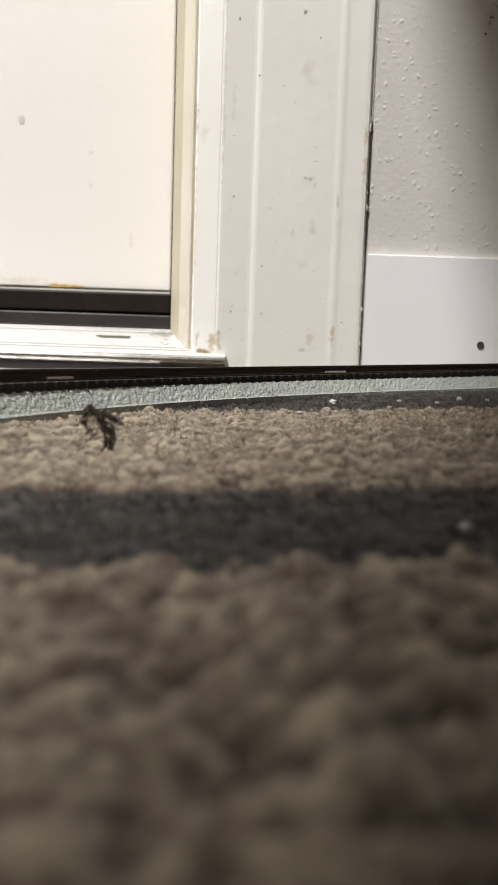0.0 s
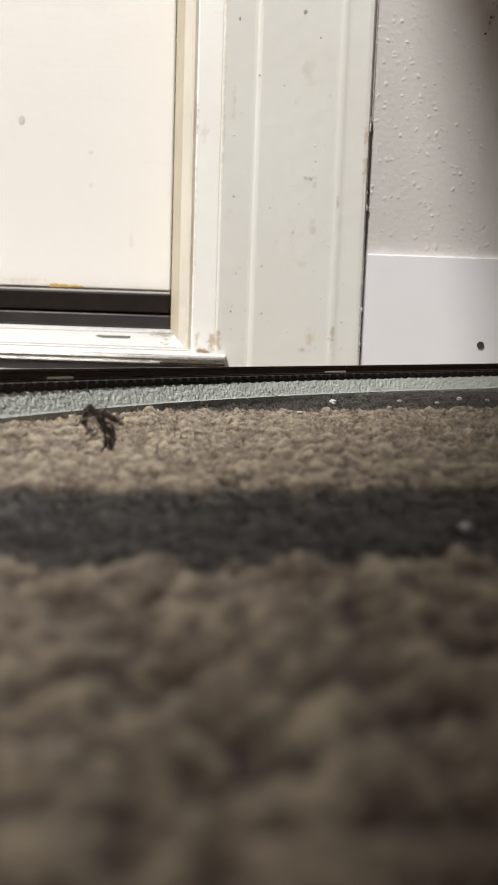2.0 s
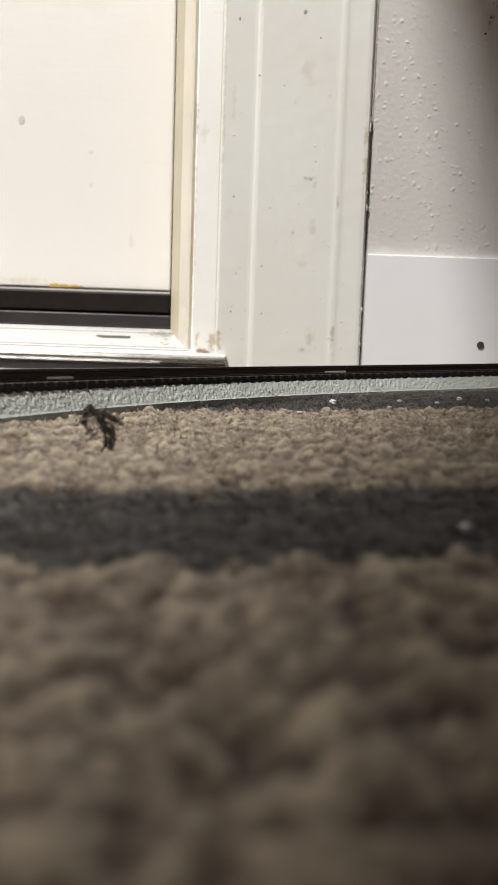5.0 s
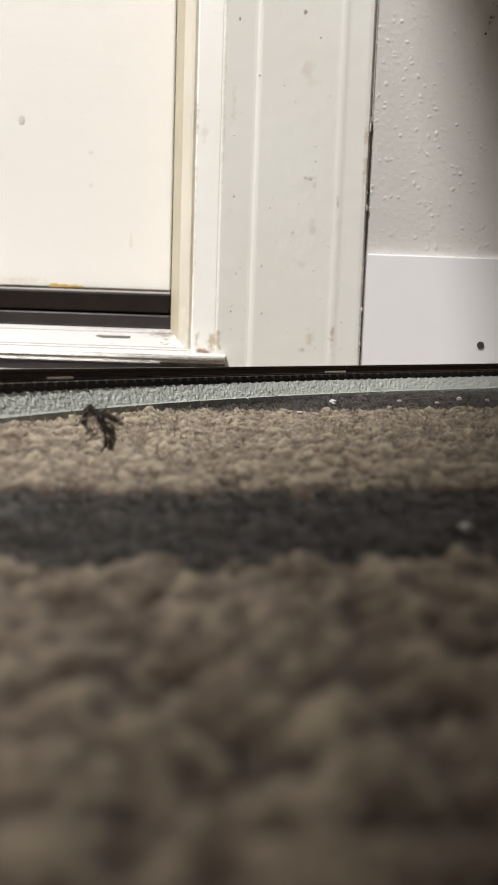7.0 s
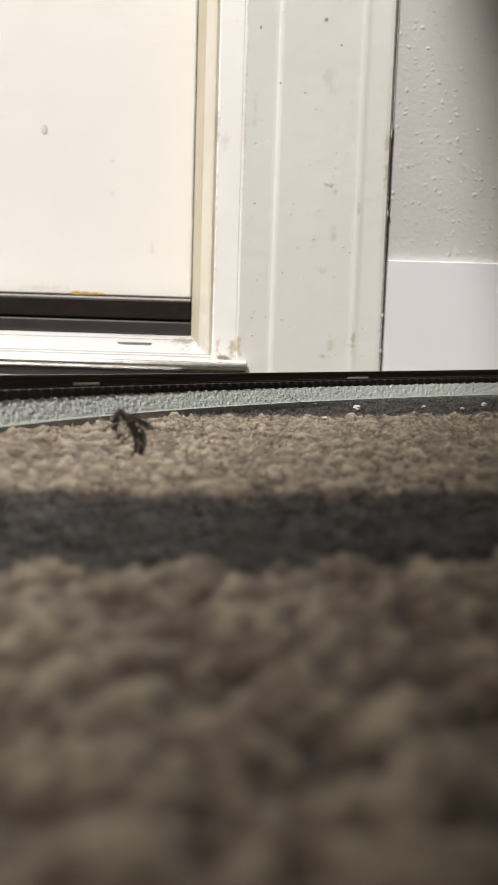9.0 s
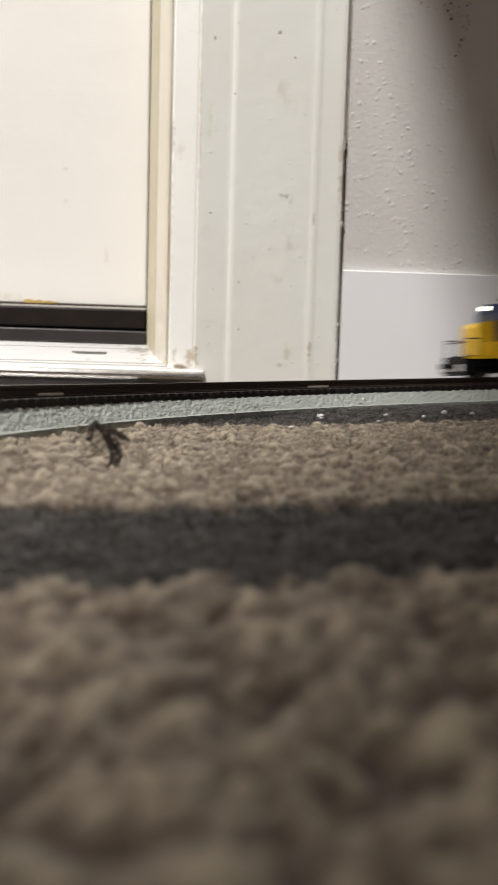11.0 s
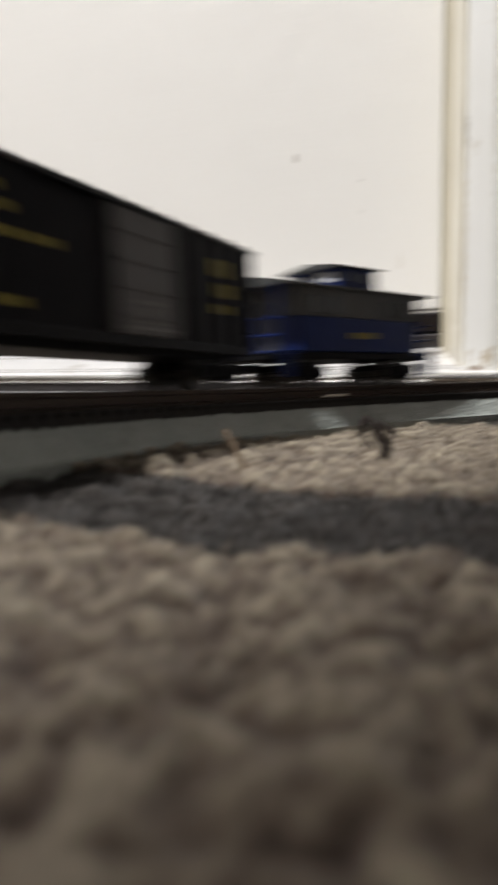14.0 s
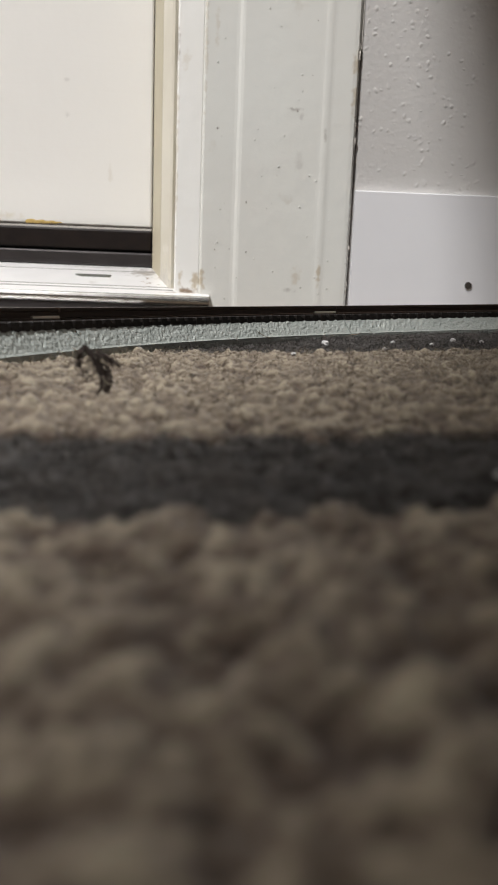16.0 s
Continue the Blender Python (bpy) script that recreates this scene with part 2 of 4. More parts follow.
M_STRIP = material("aged_weatherstrip", (0.47, 0.425, 0.315), rough=0.5, second=(0.40, 0.355, 0.255), scale=60, bump=0.0002, bump_scale=200)
M_SMUDGE = material("grey_scuff", (0.43, 0.40, 0.36), rough=0.8, bump=0.0003, bump_scale=900)
M_PALESCUFF = material("pale_scuff", (0.66, 0.63, 0.58), rough=0.5, bump=0.0002)
M_BROWNSTAIN = material("brown_stain", (0.30, 0.20, 0.11), rough=0.7, scale=300)
M_WOOD = material("reddish_brown_wood", (0.105, 0.042, 0.018), rough=0.4, second=(0.065, 0.026, 0.012), scale=30, bump=0.0003,
                  bump_scale=150)
M_BALLAST = ballast_material()
M_TIE = material("black_plastic_tie", (0.011, 0.009, 0.008), rough=0.55, spec=0.2, second=(0.018, 0.014, 0.012), scale=500, bump=0.0001,
                 bump_scale=1500)
M_RAIL = material("dark_steel_rail", (0.055, 0.036, 0.026), rough=0.42, metal=0.6, second=(0.034, 0.023, 0.018), scale=300, bump=0.00005)
M_RAILTOP = material("polished_rail_head", (0.42, 0.39, 0.36), rough=0.3, metal=0.9, second=(0.3, 0.27, 0.25), scale=300)
M_JOINER = material("bright_rail_joiner", (0.55, 0.5, 0.42), rough=0.35, metal=0.9, scale=400)
M_LINT = material("dark_brown_fluff", (0.036, 0.025, 0.020), rough=0.95, scale=900)
M_STRAW = material("dry_straw", (0.13, 0.085, 0.045), rough=0.7, scale=900)
M_CRUMB = material("white_crumb", (0.46, 0.45, 0.44), rough=0.6, bump=0.0003, bump_scale=900)
# rolling stock
M_BLACK = material("black_plastic", (0.005, 0.005, 0.007), rough=0.5, second=(0.012, 0.011, 0.012), scale=300, spec=0.14, bump=0.00008, bump_scale=900)
M_BLUE = material("dark_blue_plastic", (0.005, 0.019, 0.115), rough=0.38, second=(0.004, 0.014, 0.085), scale=150, spec=0.3, bump=0.00006, bump_scale=900)
M_YELLOW = material("bright_yellow_plastic", (0.86, 0.53, 0.012), rough=0.38, second=(0.78, 0.46, 0.012), scale=150, bump=0.00006)
M_GREY = material("mid_grey_plastic", (0.068, 0.070, 0.069), rough=0.42, second=(0.050, 0.051, 0.050), scale=150, bump=0.00006)
M_PALEROOF = material("roof_glare_grey", (0.70, 0.71, 0.74), rough=0.3, scale=150)
M_WHITE = material("white_print", (0.78, 0.76, 0.74), rough=0.4, second=(0.72, 0.70, 0.68), scale=200)
M_RED = material("red_print", (0.45, 0.05, 0.055), rough=0.45, scale=300)
M_ORANGE = material("orange_plastic", (0.33, 0.080, 0.019), rough=0.38, second=(0.28, 0.067, 0.016), scale=150, bump=0.00006)
M_FADED = material("faded_pale_print", (0.40, 0.22, 0.13), rough=0.5, scale=300)
M_RUST = material("dull_red_print", (0.15, 0.075, 0.068), rough=0.5, scale=300)
M_GONDOLA = material("weathered_grey_plastic", (0.105, 0.087, 0.080), rough=0.5, second=(0.066, 0.055, 0.050), scale=160, bump=0.0001)
M_RIB = material("silver_grey_rib", (0.17, 0.16, 0.155), rough=0.4, metal=0.2, scale=200)
M_SILL = material("pale_sill", (0.34, 0.33, 0.32), rough=0.4, second=(0.26, 0.25, 0.24), scale=200)
M_COAL = material("grey_coal_load", (0.020, 0.0195, 0.0195), rough=0.8, second=(0.032, 0.031, 0.030), scale=700, bump=0.0006, bump_scale=1500)
M_DOORGREY = material("grey_sliding_door", (0.10, 0.095, 0.095), rough=0.5, second=(0.075, 0.07, 0.07), scale=200)
M_LETTER = material("yellow_print", (0.30, 0.24, 0.03), rough=0.5, scale=200)
M_GLASS = material("dark_window", (0.02, 0.025, 0.03), rough=0.08, scale=100)
M_STEELWHEEL = material("dark_wheel_metal", (0.10, 0.095, 0.09), rough=0.35, metal=0.6, scale=200)
M_LIGHT = material("lit_headlight", (1.0, 0.95, 0.85), rough=0.3, emit=6.0)

# ---------------------------------------------------------------- mesh tools


def part(name, bm, mat, parent=None, label=""):
    mesh = bpy.data.meshes.new(name)
    bm.to_mesh(mesh)
    bm.free()
    mesh.materials.append(mat)
    ob = new(name, mesh)
    if parent:
        ob.parent = parent
    if label:
        ob["label"] = label
    return ob


def thing(name, m, label, category, group="", kind=""):
    ob = new(name)
    ob.empty_display_size = 0.01
    ob.matrix_world = m
    return tagged(ob, label, category, group, kind)


def box(x0, x1, y0, y1, z0, z1, bevel=0.0, bm=None, segments=2):
    bm = bm or bmesh.new()
    made = bmesh.ops.create_cube(bm, size=1.0)
    for v in made["verts"]:
        v.co = ((x0 + x1) / 2 + v.co.x * (x1 - x0), (y0 + y1) / 2 + v.co.y * (y1 - y0), (z0 + z1) / 2 + v.co.z * (z1 - z0))
    if bevel:
        edges = {e for v in made["verts"] for e in v.link_edges}
        bmesh.ops.bevel(bm, geom=list(edges), offset=bevel, segments=segments, affect="EDGES", profile=0.5)
    return bm


def tube(a, b, r, bm=None, sides=8, r2=None):
    bm = bm or bmesh.new()
    a, b = Vector(a), Vector(b)
    m = Matrix.Translation((a + b) / 2) @ (b - a).to_track_quat("Z", "Y").to_matrix().to_4x4()
    bmesh.ops.create_cone(bm, cap_ends=True, segments=sides, radius1=r, radius2=r if r2 is None else r2, depth=(b - a).length, matrix=m)
    return bm


def prism(outline, a, b, axis="z", bm=None):
    """The outline, pairs of numbers, drawn out from a to b along an axis: z (x, y), y (x, z) or x (y, z)."""
    bm = bm or bmesh.new()

    def at(p, h):
        return {"z": (p[0], p[1], h), "y": (p[0], h, p[1]), "x": (h, p[0], p[1])}[axis]
    low = [bm.verts.new(at(p, a)) for p in outline]
    high = [bm.verts.new(at(p, b)) for p in outline]
    n = len(outline)
    for i in range(n):
        bm.faces.new((low[i], low[(i + 1) % n], high[(i + 1) % n], high[i]))
    bm.faces.new(low[::-1])
    bm.faces.new(high)
    bmesh.ops.recalc_face_normals(bm, faces=bm.faces)
    return bm


def smooth(ob):
    for p in ob.data.polygons:
        p.use_smooth = True
    return ob


# ---------------------------------------------------------------- the floor: striped carpet
CENTRE = (0.1404, 0.0690)
RADIUS = 0.2002


def lean(x):
    """The carpet's own gentle rise across the room."""
    return 0.0023 + 0.049 * np.clip(x, -0.14, 0.16)


def bed_level(x, y):
    """The level on which the track lies."""
    return lean(x) - 0.0203 * (np.clip(y, -0.05, 0.30) - 0.2)


def carpet_level(x, y):
    """The carpet's level, which meets the track's along its edge."""
    inside = np.where(x < CENTRE[0], RADIUS - 0.0125 - np.hypot(x - CENTRE[0], y - CENTRE[1]), RADIUS - 0.0125 - np.abs(y - CENTRE[1]))
    k = np.clip(inside / 0.03, 0.0, 1.0)
    k = k * k * (3 - 2 * k)
    return lean(x) * k + bed_level(x, y) * (1 - k)


def carpet():
    cell, step = 0.0020, 0.00050
    fx = np.arange(-0.13, 0.135, step)
    fy = np.arange(-0.055, 0.275, step)
    gx = np.concatenate([[-2.7, -2.2, -1.7, -1.2, -0.8, -0.5, -0.35, -0.26, -0.2, -0.16, -0.14], fx, [0.14, 0.15, 0.17, 0.20, 0.25, 0.3, 0.36, 0.45, 0.6, 0.8, 1.2, 1.8, 2.4, 2.9]])
    gy = np.concatenate([[-3.7, -2.9, -2.1, -1.4, -0.9, -0.5, -0.35, -0.25, -0.17, -0.11, -0.08], fy, [0.28, 0.29, 0.31, 0.33, 0.36, 0.40]])
    X, Y = np.meshgrid(gx, gy)
    rng = np.random.default_rng(5)
    span = 400
    jx, jy = rng.random((span, span)) * 0.85, rng.random((span, span)) * 0.85
    tone, high = rng.random((span, span)), rng.random((span, span))
    ix, iy = np.floor(X / cell).astype(int), np.floor(Y / cell).astype(int)
    best = np.full(X.shape, 9.0)
    t_best, h_best, c_best = np.zeros(X.shape), np.zeros(X.shape), np.zeros(X.shape)
    for ox in (-1, 0, 1):
        for oy in (-1, 0, 1):
            kx, ky = ix + ox, iy + oy
            cx = (kx + jx[kx % span, ky % span]) * cell
            cy = (ky + jy[kx % span, ky % span]) * cell
            d = np.hypot((X - cx) / cell, (Y - cy) / cell)
            near = d < best
            best = np.where(near, d, best)
            t_best = np.where(near, tone[kx % span, ky % span], t_best)
            h_best = np.where(near, high[kx % span, ky % span], h_best)
            c_best = np.where(near, cy, c_best)
    dome = np.sqrt(np.clip(1.0 - (best / 0.95) ** 2, 0.0, 1.0))
    wave = (np.sin(X * 61 + 1.3) * np.sin(Y * 53 + 0.4) + np.sin(X * 23 + Y * 31)) * 0.00035
    rough = rng.random(X.shape) * 0.00016

    def grain(low, high):
        """Even noise between two sizes, counted in steps of the fine grid, with unit spread."""
        f = np.hypot(*np.meshgrid(np.fft.fftfreq(X.shape[1]), np.fft.fftfreq(X.shape[0])))
        band = np.exp(-(f * low) ** 2) - np.exp(-(f * high) ** 2)
        out = np.fft.ifft2(np.fft.fft2(rng.standard_normal(X.shape)) * band).real
        return out / out.std()
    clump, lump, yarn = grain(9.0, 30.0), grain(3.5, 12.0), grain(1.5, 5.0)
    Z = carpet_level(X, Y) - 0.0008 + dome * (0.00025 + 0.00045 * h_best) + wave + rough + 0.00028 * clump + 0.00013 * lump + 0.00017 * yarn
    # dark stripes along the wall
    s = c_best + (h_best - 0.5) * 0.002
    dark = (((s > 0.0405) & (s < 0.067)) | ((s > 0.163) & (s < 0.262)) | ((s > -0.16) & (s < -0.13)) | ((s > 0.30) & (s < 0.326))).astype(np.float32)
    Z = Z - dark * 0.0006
    outer = (X < fx[0] - 0.02) | (X > fx[-1] + 0.02) | (Y < fy[0] - 0.02) | (Y > fy[-1] + 0.02)
    Z = np.where(outer, carpet_level(X, Y) - 0.0003, Z)
    n, m = X.shape
    mesh = bpy.data.meshes.new("floor")
    idx = np.arange(n * m).reshape(n, m)
    quads = np.stack([idx[:-1, :-1], idx[:-1, 1:], idx[1:, 1:], idx[1:, :-1]], -1).reshape(-1, 4)
    mesh.vertices.add(n * m)
    mesh.vertices.foreach_set("co", np.stack([X, Y, Z], -1).astype(np.float32).ravel())
    mesh.loops.add(quads.size)
    mesh.loops.foreach_set("vertex_index", quads.astype(np.int32).ravel())
    mesh.polygons.add(len(quads))
    mesh.polygons.foreach_set("loop_start", np.arange(0, quads.size, 4, dtype=np.int32))
    mesh.update(calc_edges=True)
    # Yarn tone plus painted shade: gaps between clumps darker, tuft tops lighter.
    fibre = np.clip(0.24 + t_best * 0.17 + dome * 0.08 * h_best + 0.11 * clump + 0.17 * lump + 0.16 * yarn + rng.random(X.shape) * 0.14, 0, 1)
    fine = (X > fx[0]) & (X < fx[-1]) & (Y > fy[0]) & (Y < fy[-1])
    fibre = np.where(fine, fibre, 0.40)
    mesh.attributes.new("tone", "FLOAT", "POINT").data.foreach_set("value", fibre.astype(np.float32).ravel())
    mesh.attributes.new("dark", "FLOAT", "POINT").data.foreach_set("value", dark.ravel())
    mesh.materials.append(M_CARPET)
    ob = new("floor", mesh)
    smooth(ob)
    return tagged(ob, "beige looped-pile carpet with dark charcoal stripes", "carpet", kind="structure")


def carpet_fibres():
    """Fine yarn ends that stand out of the pile."""
    rng = np.random.default_rng(8)
    n = 18000
    x, y = rng.uniform(-0.10, 0.11, n), rng.uniform(0.02, 0.235, n)
    ok = carpet_level(x, y) - bed_level(x, y) < 1.0
    ok &= np.hypot(x - CENTRE[0], y - CENTRE[1]) < RADIUS - 0.013
    x, y = x[ok], y[ok]
    n = len(x)
    z = carpet_level(x, y) - 0.0004
    a, tilt, length = rng.uniform(0, 6.283, n), rng.uniform(0.85, 1.5, n), rng.uniform(0.0009, 0.0022, n)
    d = np.stack([np.cos(a) * np.sin(tilt), np.sin(a) * np.sin(tilt), np.cos(tilt)], 1) * length[:, None]
    bend = rng.normal(0, 0.0003, (n, 3))
    p0 = np.stack([x, y, z], 1)
    p1, p2 = p0 + d * 0.55 + bend, p0 + d + bend * np.array([1, 1, -0.5])
    r = rng.uniform(0.00004, 0.00009, n)[:, None]
    ring = [np.array([math.cos(k), math.sin(k), 0.0]) for k in (0, 2.094, 4.189)]
    verts = np.stack([p + r * q for p in (p0, p1, p2) for q in ring], 1).reshape(-1, 3)
    quad = [(i + k, i + (k + 1) % 3, i + 3 + (k + 1) % 3, i + 3 + k) for i in (0, 3) for k in range(3)]
    faces = (np.arange(n)[:, None, None] * 9 + np.array(quad)[None]).reshape(-1, 4)
    mesh = bpy.data.meshes.new("carpet_fibre")
    mesh.from_pydata(verts.tolist(), [], faces.tolist())
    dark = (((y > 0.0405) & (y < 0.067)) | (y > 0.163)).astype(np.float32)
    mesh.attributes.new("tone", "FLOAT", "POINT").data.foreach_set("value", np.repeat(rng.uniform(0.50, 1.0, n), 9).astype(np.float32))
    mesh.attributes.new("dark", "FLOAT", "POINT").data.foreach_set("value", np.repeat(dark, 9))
    mesh.materials.append(M_CARPET)
    return tagged(new("carpet_fibre", mesh), "loose yarn ends standing out of the carpet pile", "carpet fibre", kind="stuff")


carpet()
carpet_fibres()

# ---------------------------------------------------------------- the room
WALL_Y = 0.36
PLASTER = 0.3500
DOOR_L, DOOR_R, DOOR_TOP = -0.871, -0.041, 2.07


def room():
    bm = box(0.030, 2.8, PLASTER, WALL_Y + 0.11, -0.03, 2.4)
    tagged(part("wall_north", bm, M_WALL), "off-white painted wall with orange-peel texture beside the door", "wall", kind="structure")
    bm = box(-2.6, DOOR_L - 0.04, PLASTER, WALL_Y + 0.11, -0.05, 2.4)
    tagged(part("wall_north_far", bm, M_WALL), "off-white painted textured wall past the door", "wall", kind="structure")
    bm = box(DOOR_L - 0.04, 0.030, PLASTER, WALL_Y + 0.11, DOOR_TOP + 0.03, 2.4)
    tagged(part("wall_north_lintel", bm, M_WALL), "off-white painted wall above the door", "wall", kind="structure")
    for name, b in (("wall_south", (-2.6, 2.8, -3.7, -3.6)), ("wall_west", (-2.7, -2.6, -3.7, WALL_Y + 0.11)),
                    ("wall_east", (2.8, 2.9, -3.7, WALL_Y + 0.11))):
        tagged(part(name, box(*b, -0.06, 2.4), M_WALL), "off-white painted textured wall of the room", "wall", kind="structure")
    tagged(part("ceiling", box(-2.7, 2.9, -3.7, WALL_Y + 0.11, 2.4, 2.5), M_CEIL), "plain white painted ceiling", "ceiling", kind="structure")


# the casing's profile: place along the wall, and how far it stands out
CASING = [(-0.0160, 0.0), (-0.0160, 0.0108), (-0.0157, 0.0110), (-0.0150, 0.0112), (-0.0024, 0.0112), (-0.0012, 0.0113), (0.0000, 0.0117), (0.0012, 0.0119), (0.0026, 0.0119),
          (0.0340, 0.0119), (0.0352, 0.01195), (0.0362, 0.01208), (0.0371, 0.01212), (0.0380, 0.01208), (0.0390, 0.01195), (0.0400, 0.0119), (0.0478, 0.0119),
          (0.0494, 0.0117), (0.0504, 0.0104), (0.0508, 0.0088), (0.0508, 0.0)]


def casing_face(x):
    """How far towards the room the casing's face lies at x."""
    return WALL_Y - float(np.interp(x, [p[0] for p in CASING[1:-1]], [p[1] for p in CASING[1:-1]]))


def casing():
    """The door's moulded casing: a stepped profile with a rounded back band."""
    y = WALL_Y
    prof = [(px, y - d) for px, d in CASING]
    frame = tagged(new("door_trim"), "white gloss-painted door casing and jamb with scuffs", "door frame", kind="structure")
    part("casing", prism(prof, -0.02, DOOR_TOP + 0.06), M_CASING, frame, "stepped white casing with small paint drips")
    left = [(DOOR_L + DOOR_R - 0.0 - px, py) for px, py in prof]
    part("casing", prism(left, -0.03, DOOR_TOP + 0.06), M_CASING, frame)
    head = [(py, DOOR_TOP - 0.0 + (px + 0.016)) for px, py in prof]
    part("head_casing", prism(head, DOOR_L - 0.0255, -0.0165, axis="x"), M_CASING, frame)
    # jamb edge, and the chamfered stop that leads back to the door
    part("jamb", prism([(-0.01602, y + 0.1), (-0.01602, y - 0.0104), (-0.0166, y - 0.0106), (-0.0268, y - 0.0083), (-0.0275, y - 0.0076), (-0.0275, y + 0.1)], 0.004, DOOR_TOP),
         M_JAMB, frame, "white jamb edge, stained brown at its foot")
    part("stop", prism([(-0.0278, y + 0.1), (-0.0278, y - 0.004), (-0.0290, y - 0.0050), (-0.0302, y - 0.0040), (-0.0352, y + 0.0098), (-0.0356, y + 0.1)], 0.010, DOOR_TOP),
         M_OLDPAINT, frame, "yellowed door stop")
    part("weatherstrip", prism([(-0.0353, y + 0.0104), (-0.0405, y + 0.0255), (-0.0405, y + 0.0315), (-0.0357, y + 0.0315)], 0.012, DOOR_TOP), M_STRIP, frame, "aged tan weatherstrip")
    part("jamb", box(DOOR_L - 0.02, DOOR_L - 0.001, y - 0.0085, y + 0.1, 0.0, DOOR_TOP), M_JAMB, frame)
    part("head_jamb", box(DOOR_L, -0.0275, y + 0.03, y + 0.1, DOOR_TOP - 0.018, DOOR_TOP), M_JAMB, frame)
    # grime line where the casing meets the wall
    part("grime_line", box(0.0507, 0.0511, PLASTER - 0.0005, PLASTER + 0.001, -0.01, 0.118), M_GAP, frame, "dark dirty gap beside the casing")
    part("grime_line", box(0.0507, 0.0511, PLASTER - 0.0004, PLASTER + 0.001, 0.1185, 0.6), M_PALESCUFF, frame)
    return frame


def front_door():
    y = WALL_Y + 0.032
    door = tagged(new("door_1"), "closed cream-white enamelled door with a black bottom sweep", "door", kind="structure")
    part("slab", box(DOOR_L, DOOR_R - 0.0005, y, y + 0.044, 0.0445, DOOR_TOP - 0.02, 0.0012), M_DOOR, door)
    part("sweep", box(DOOR_L, DOOR_R - 0.0005, y - 0.004, y + 0.04, 0.0335, 0.0432, 0.0008), M_RUBBER, door, "black rubber door sweep")
    part("sweep_strip", box(DOOR_L, DOOR_R - 0.0005, y - 0.0025, y - 0.0002, 0.0434, 0.0443), M_PALESCUFF, door)
    part("sweep_edge", box(DOOR_L, DOOR_R - 0.0005, y - 0.0022, y - 0.0002, 0.04432, 0.0450), M_GAP, door, "dark brown dirty edge")
    # dried paint at the lower edge of the slab, and a smear on it
    bm = bmesh.new()
    for i in range(10):
        x = -0.102 + i * 0.0016
        bmesh.ops.create_icosphere(bm, subdivisions=2, radius=0.0012, matrix=Matrix.Translation((x, y, 0.0459 + 0.0003 * math.sin(i * 2.1))) @ Matrix.Diagonal((1.5, 0.09, 0.95 - i * 0.07, 1)))
    part("paint_spot", bm, M_YELLOWSPOT, door, "ochre paint spot")
    bm = bmesh.new()
    bmesh.ops.create_icosphere(bm, subdivisions=2, radius=0.0021, matrix=Matrix.Translation((-0.1175, y, 0.1265)) @ Matrix.Diagonal((0.75, 0.12, 1.2, 1)))
    part("smear", bm, M_PALESCUFF, door, "small grey smear")
    return door


def threshold():
    y = WALL_Y
    sill = tagged(new("threshold"), "worn aluminium door threshold sloping down to the carpet", "door sill", kind="structure")
    x0, x1 = DOOR_L - 0.02, -0.0112
    xb = -0.0407
    slope = [(y + 0.026, 0.0255), (y + 0.030, 0.0255), (y + 0.030, -0.02), (y - 0.0095, -0.02), (y - 0.0095, 0.0142)]
    part("plate", prism(slope, x0, -0.0166, axis="x"), M_ALU, sill)
    part("plate_front", prism([(y - 0.0098, 0.0142), (y - 0.0098, -0.02), (y - 0.0145, -0.02), (y - 0.0145, 0.0127)], x0, x1, axis="x"), M_ALU, sill)
    part("riser", box(x0, xb, y + 0.0262, y + 0.05, 0.0258, 0.0325, 0.0008), M_DARKALU, sill, "dark ribbed riser under the sweep")
    for yy, wide in ((y - 0.0035, 0.0004), (y - 0.0070, 0.0005), (y + 0.0185, 0.0003)):
        zz = 0.0142 + (yy - (y - 0.0095)) * (0.0113 / 0.0355)
        part("score_line", box(x0, -0.0170, yy - wide, yy + wide, zz - 0.0006, zz + 0.00022), M_SCORE, sill, "thin grey score line")
    rng = random.Random(4)
    for i in range(16):
        # grime gathered against the jamb's foot
        xx, yy = -0.0405 + abs(rng.gauss(0, 0.006)), y + rng.uniform(-0.008, 0.022)
        xx = min(xx, -0.0285) if yy > y - 0.004 else xx
        zz = 0.0142 + (yy - (y - 0.0095)) * (0.0113 / 0.0355)
        bm = bmesh.new()
        bmesh.ops.create_icosphere(bm, subdivisions=1, radius=rng.uniform(0.0003, 0.0007), matrix=Matrix.Translation((xx - 0.006 * rng.random(), yy, zz)) @ Matrix.Diagonal((1.5, 1, 0.25, 1)))
        part("grime_speck", bm, M_BROWNSTAIN if i % 2 else M_SMUDGE, sill)
    part("nose", tube((x0, y - 0.0152, 0.0108), (x1, y - 0.0152, 0.0108), 0.0021, sides=14), M_NOSE, sill, "rounded front edge")
    part("groove", box(x0, x1, y - 0.0160, y - 0.0147, 0.0045, 0.0085), M_DARKALU, sill)
    part("foot", box(x0, x1 - 0.03, y - 0.0215, y - 0.0149, -0.02, 0.0042, 0.0006), M_ALU, sill)
    part("slot", prism([(-0.0752, y + 0.0106), (-0.0722, y + 0.0085), (-0.0588, y + 0.0085), (-0.0583, y + 0.0112), (-0.0722, y + 0.0114)], 0.0190, 0.0212), M_SLOT, sill, "grey-green elongated slot")
    return sill


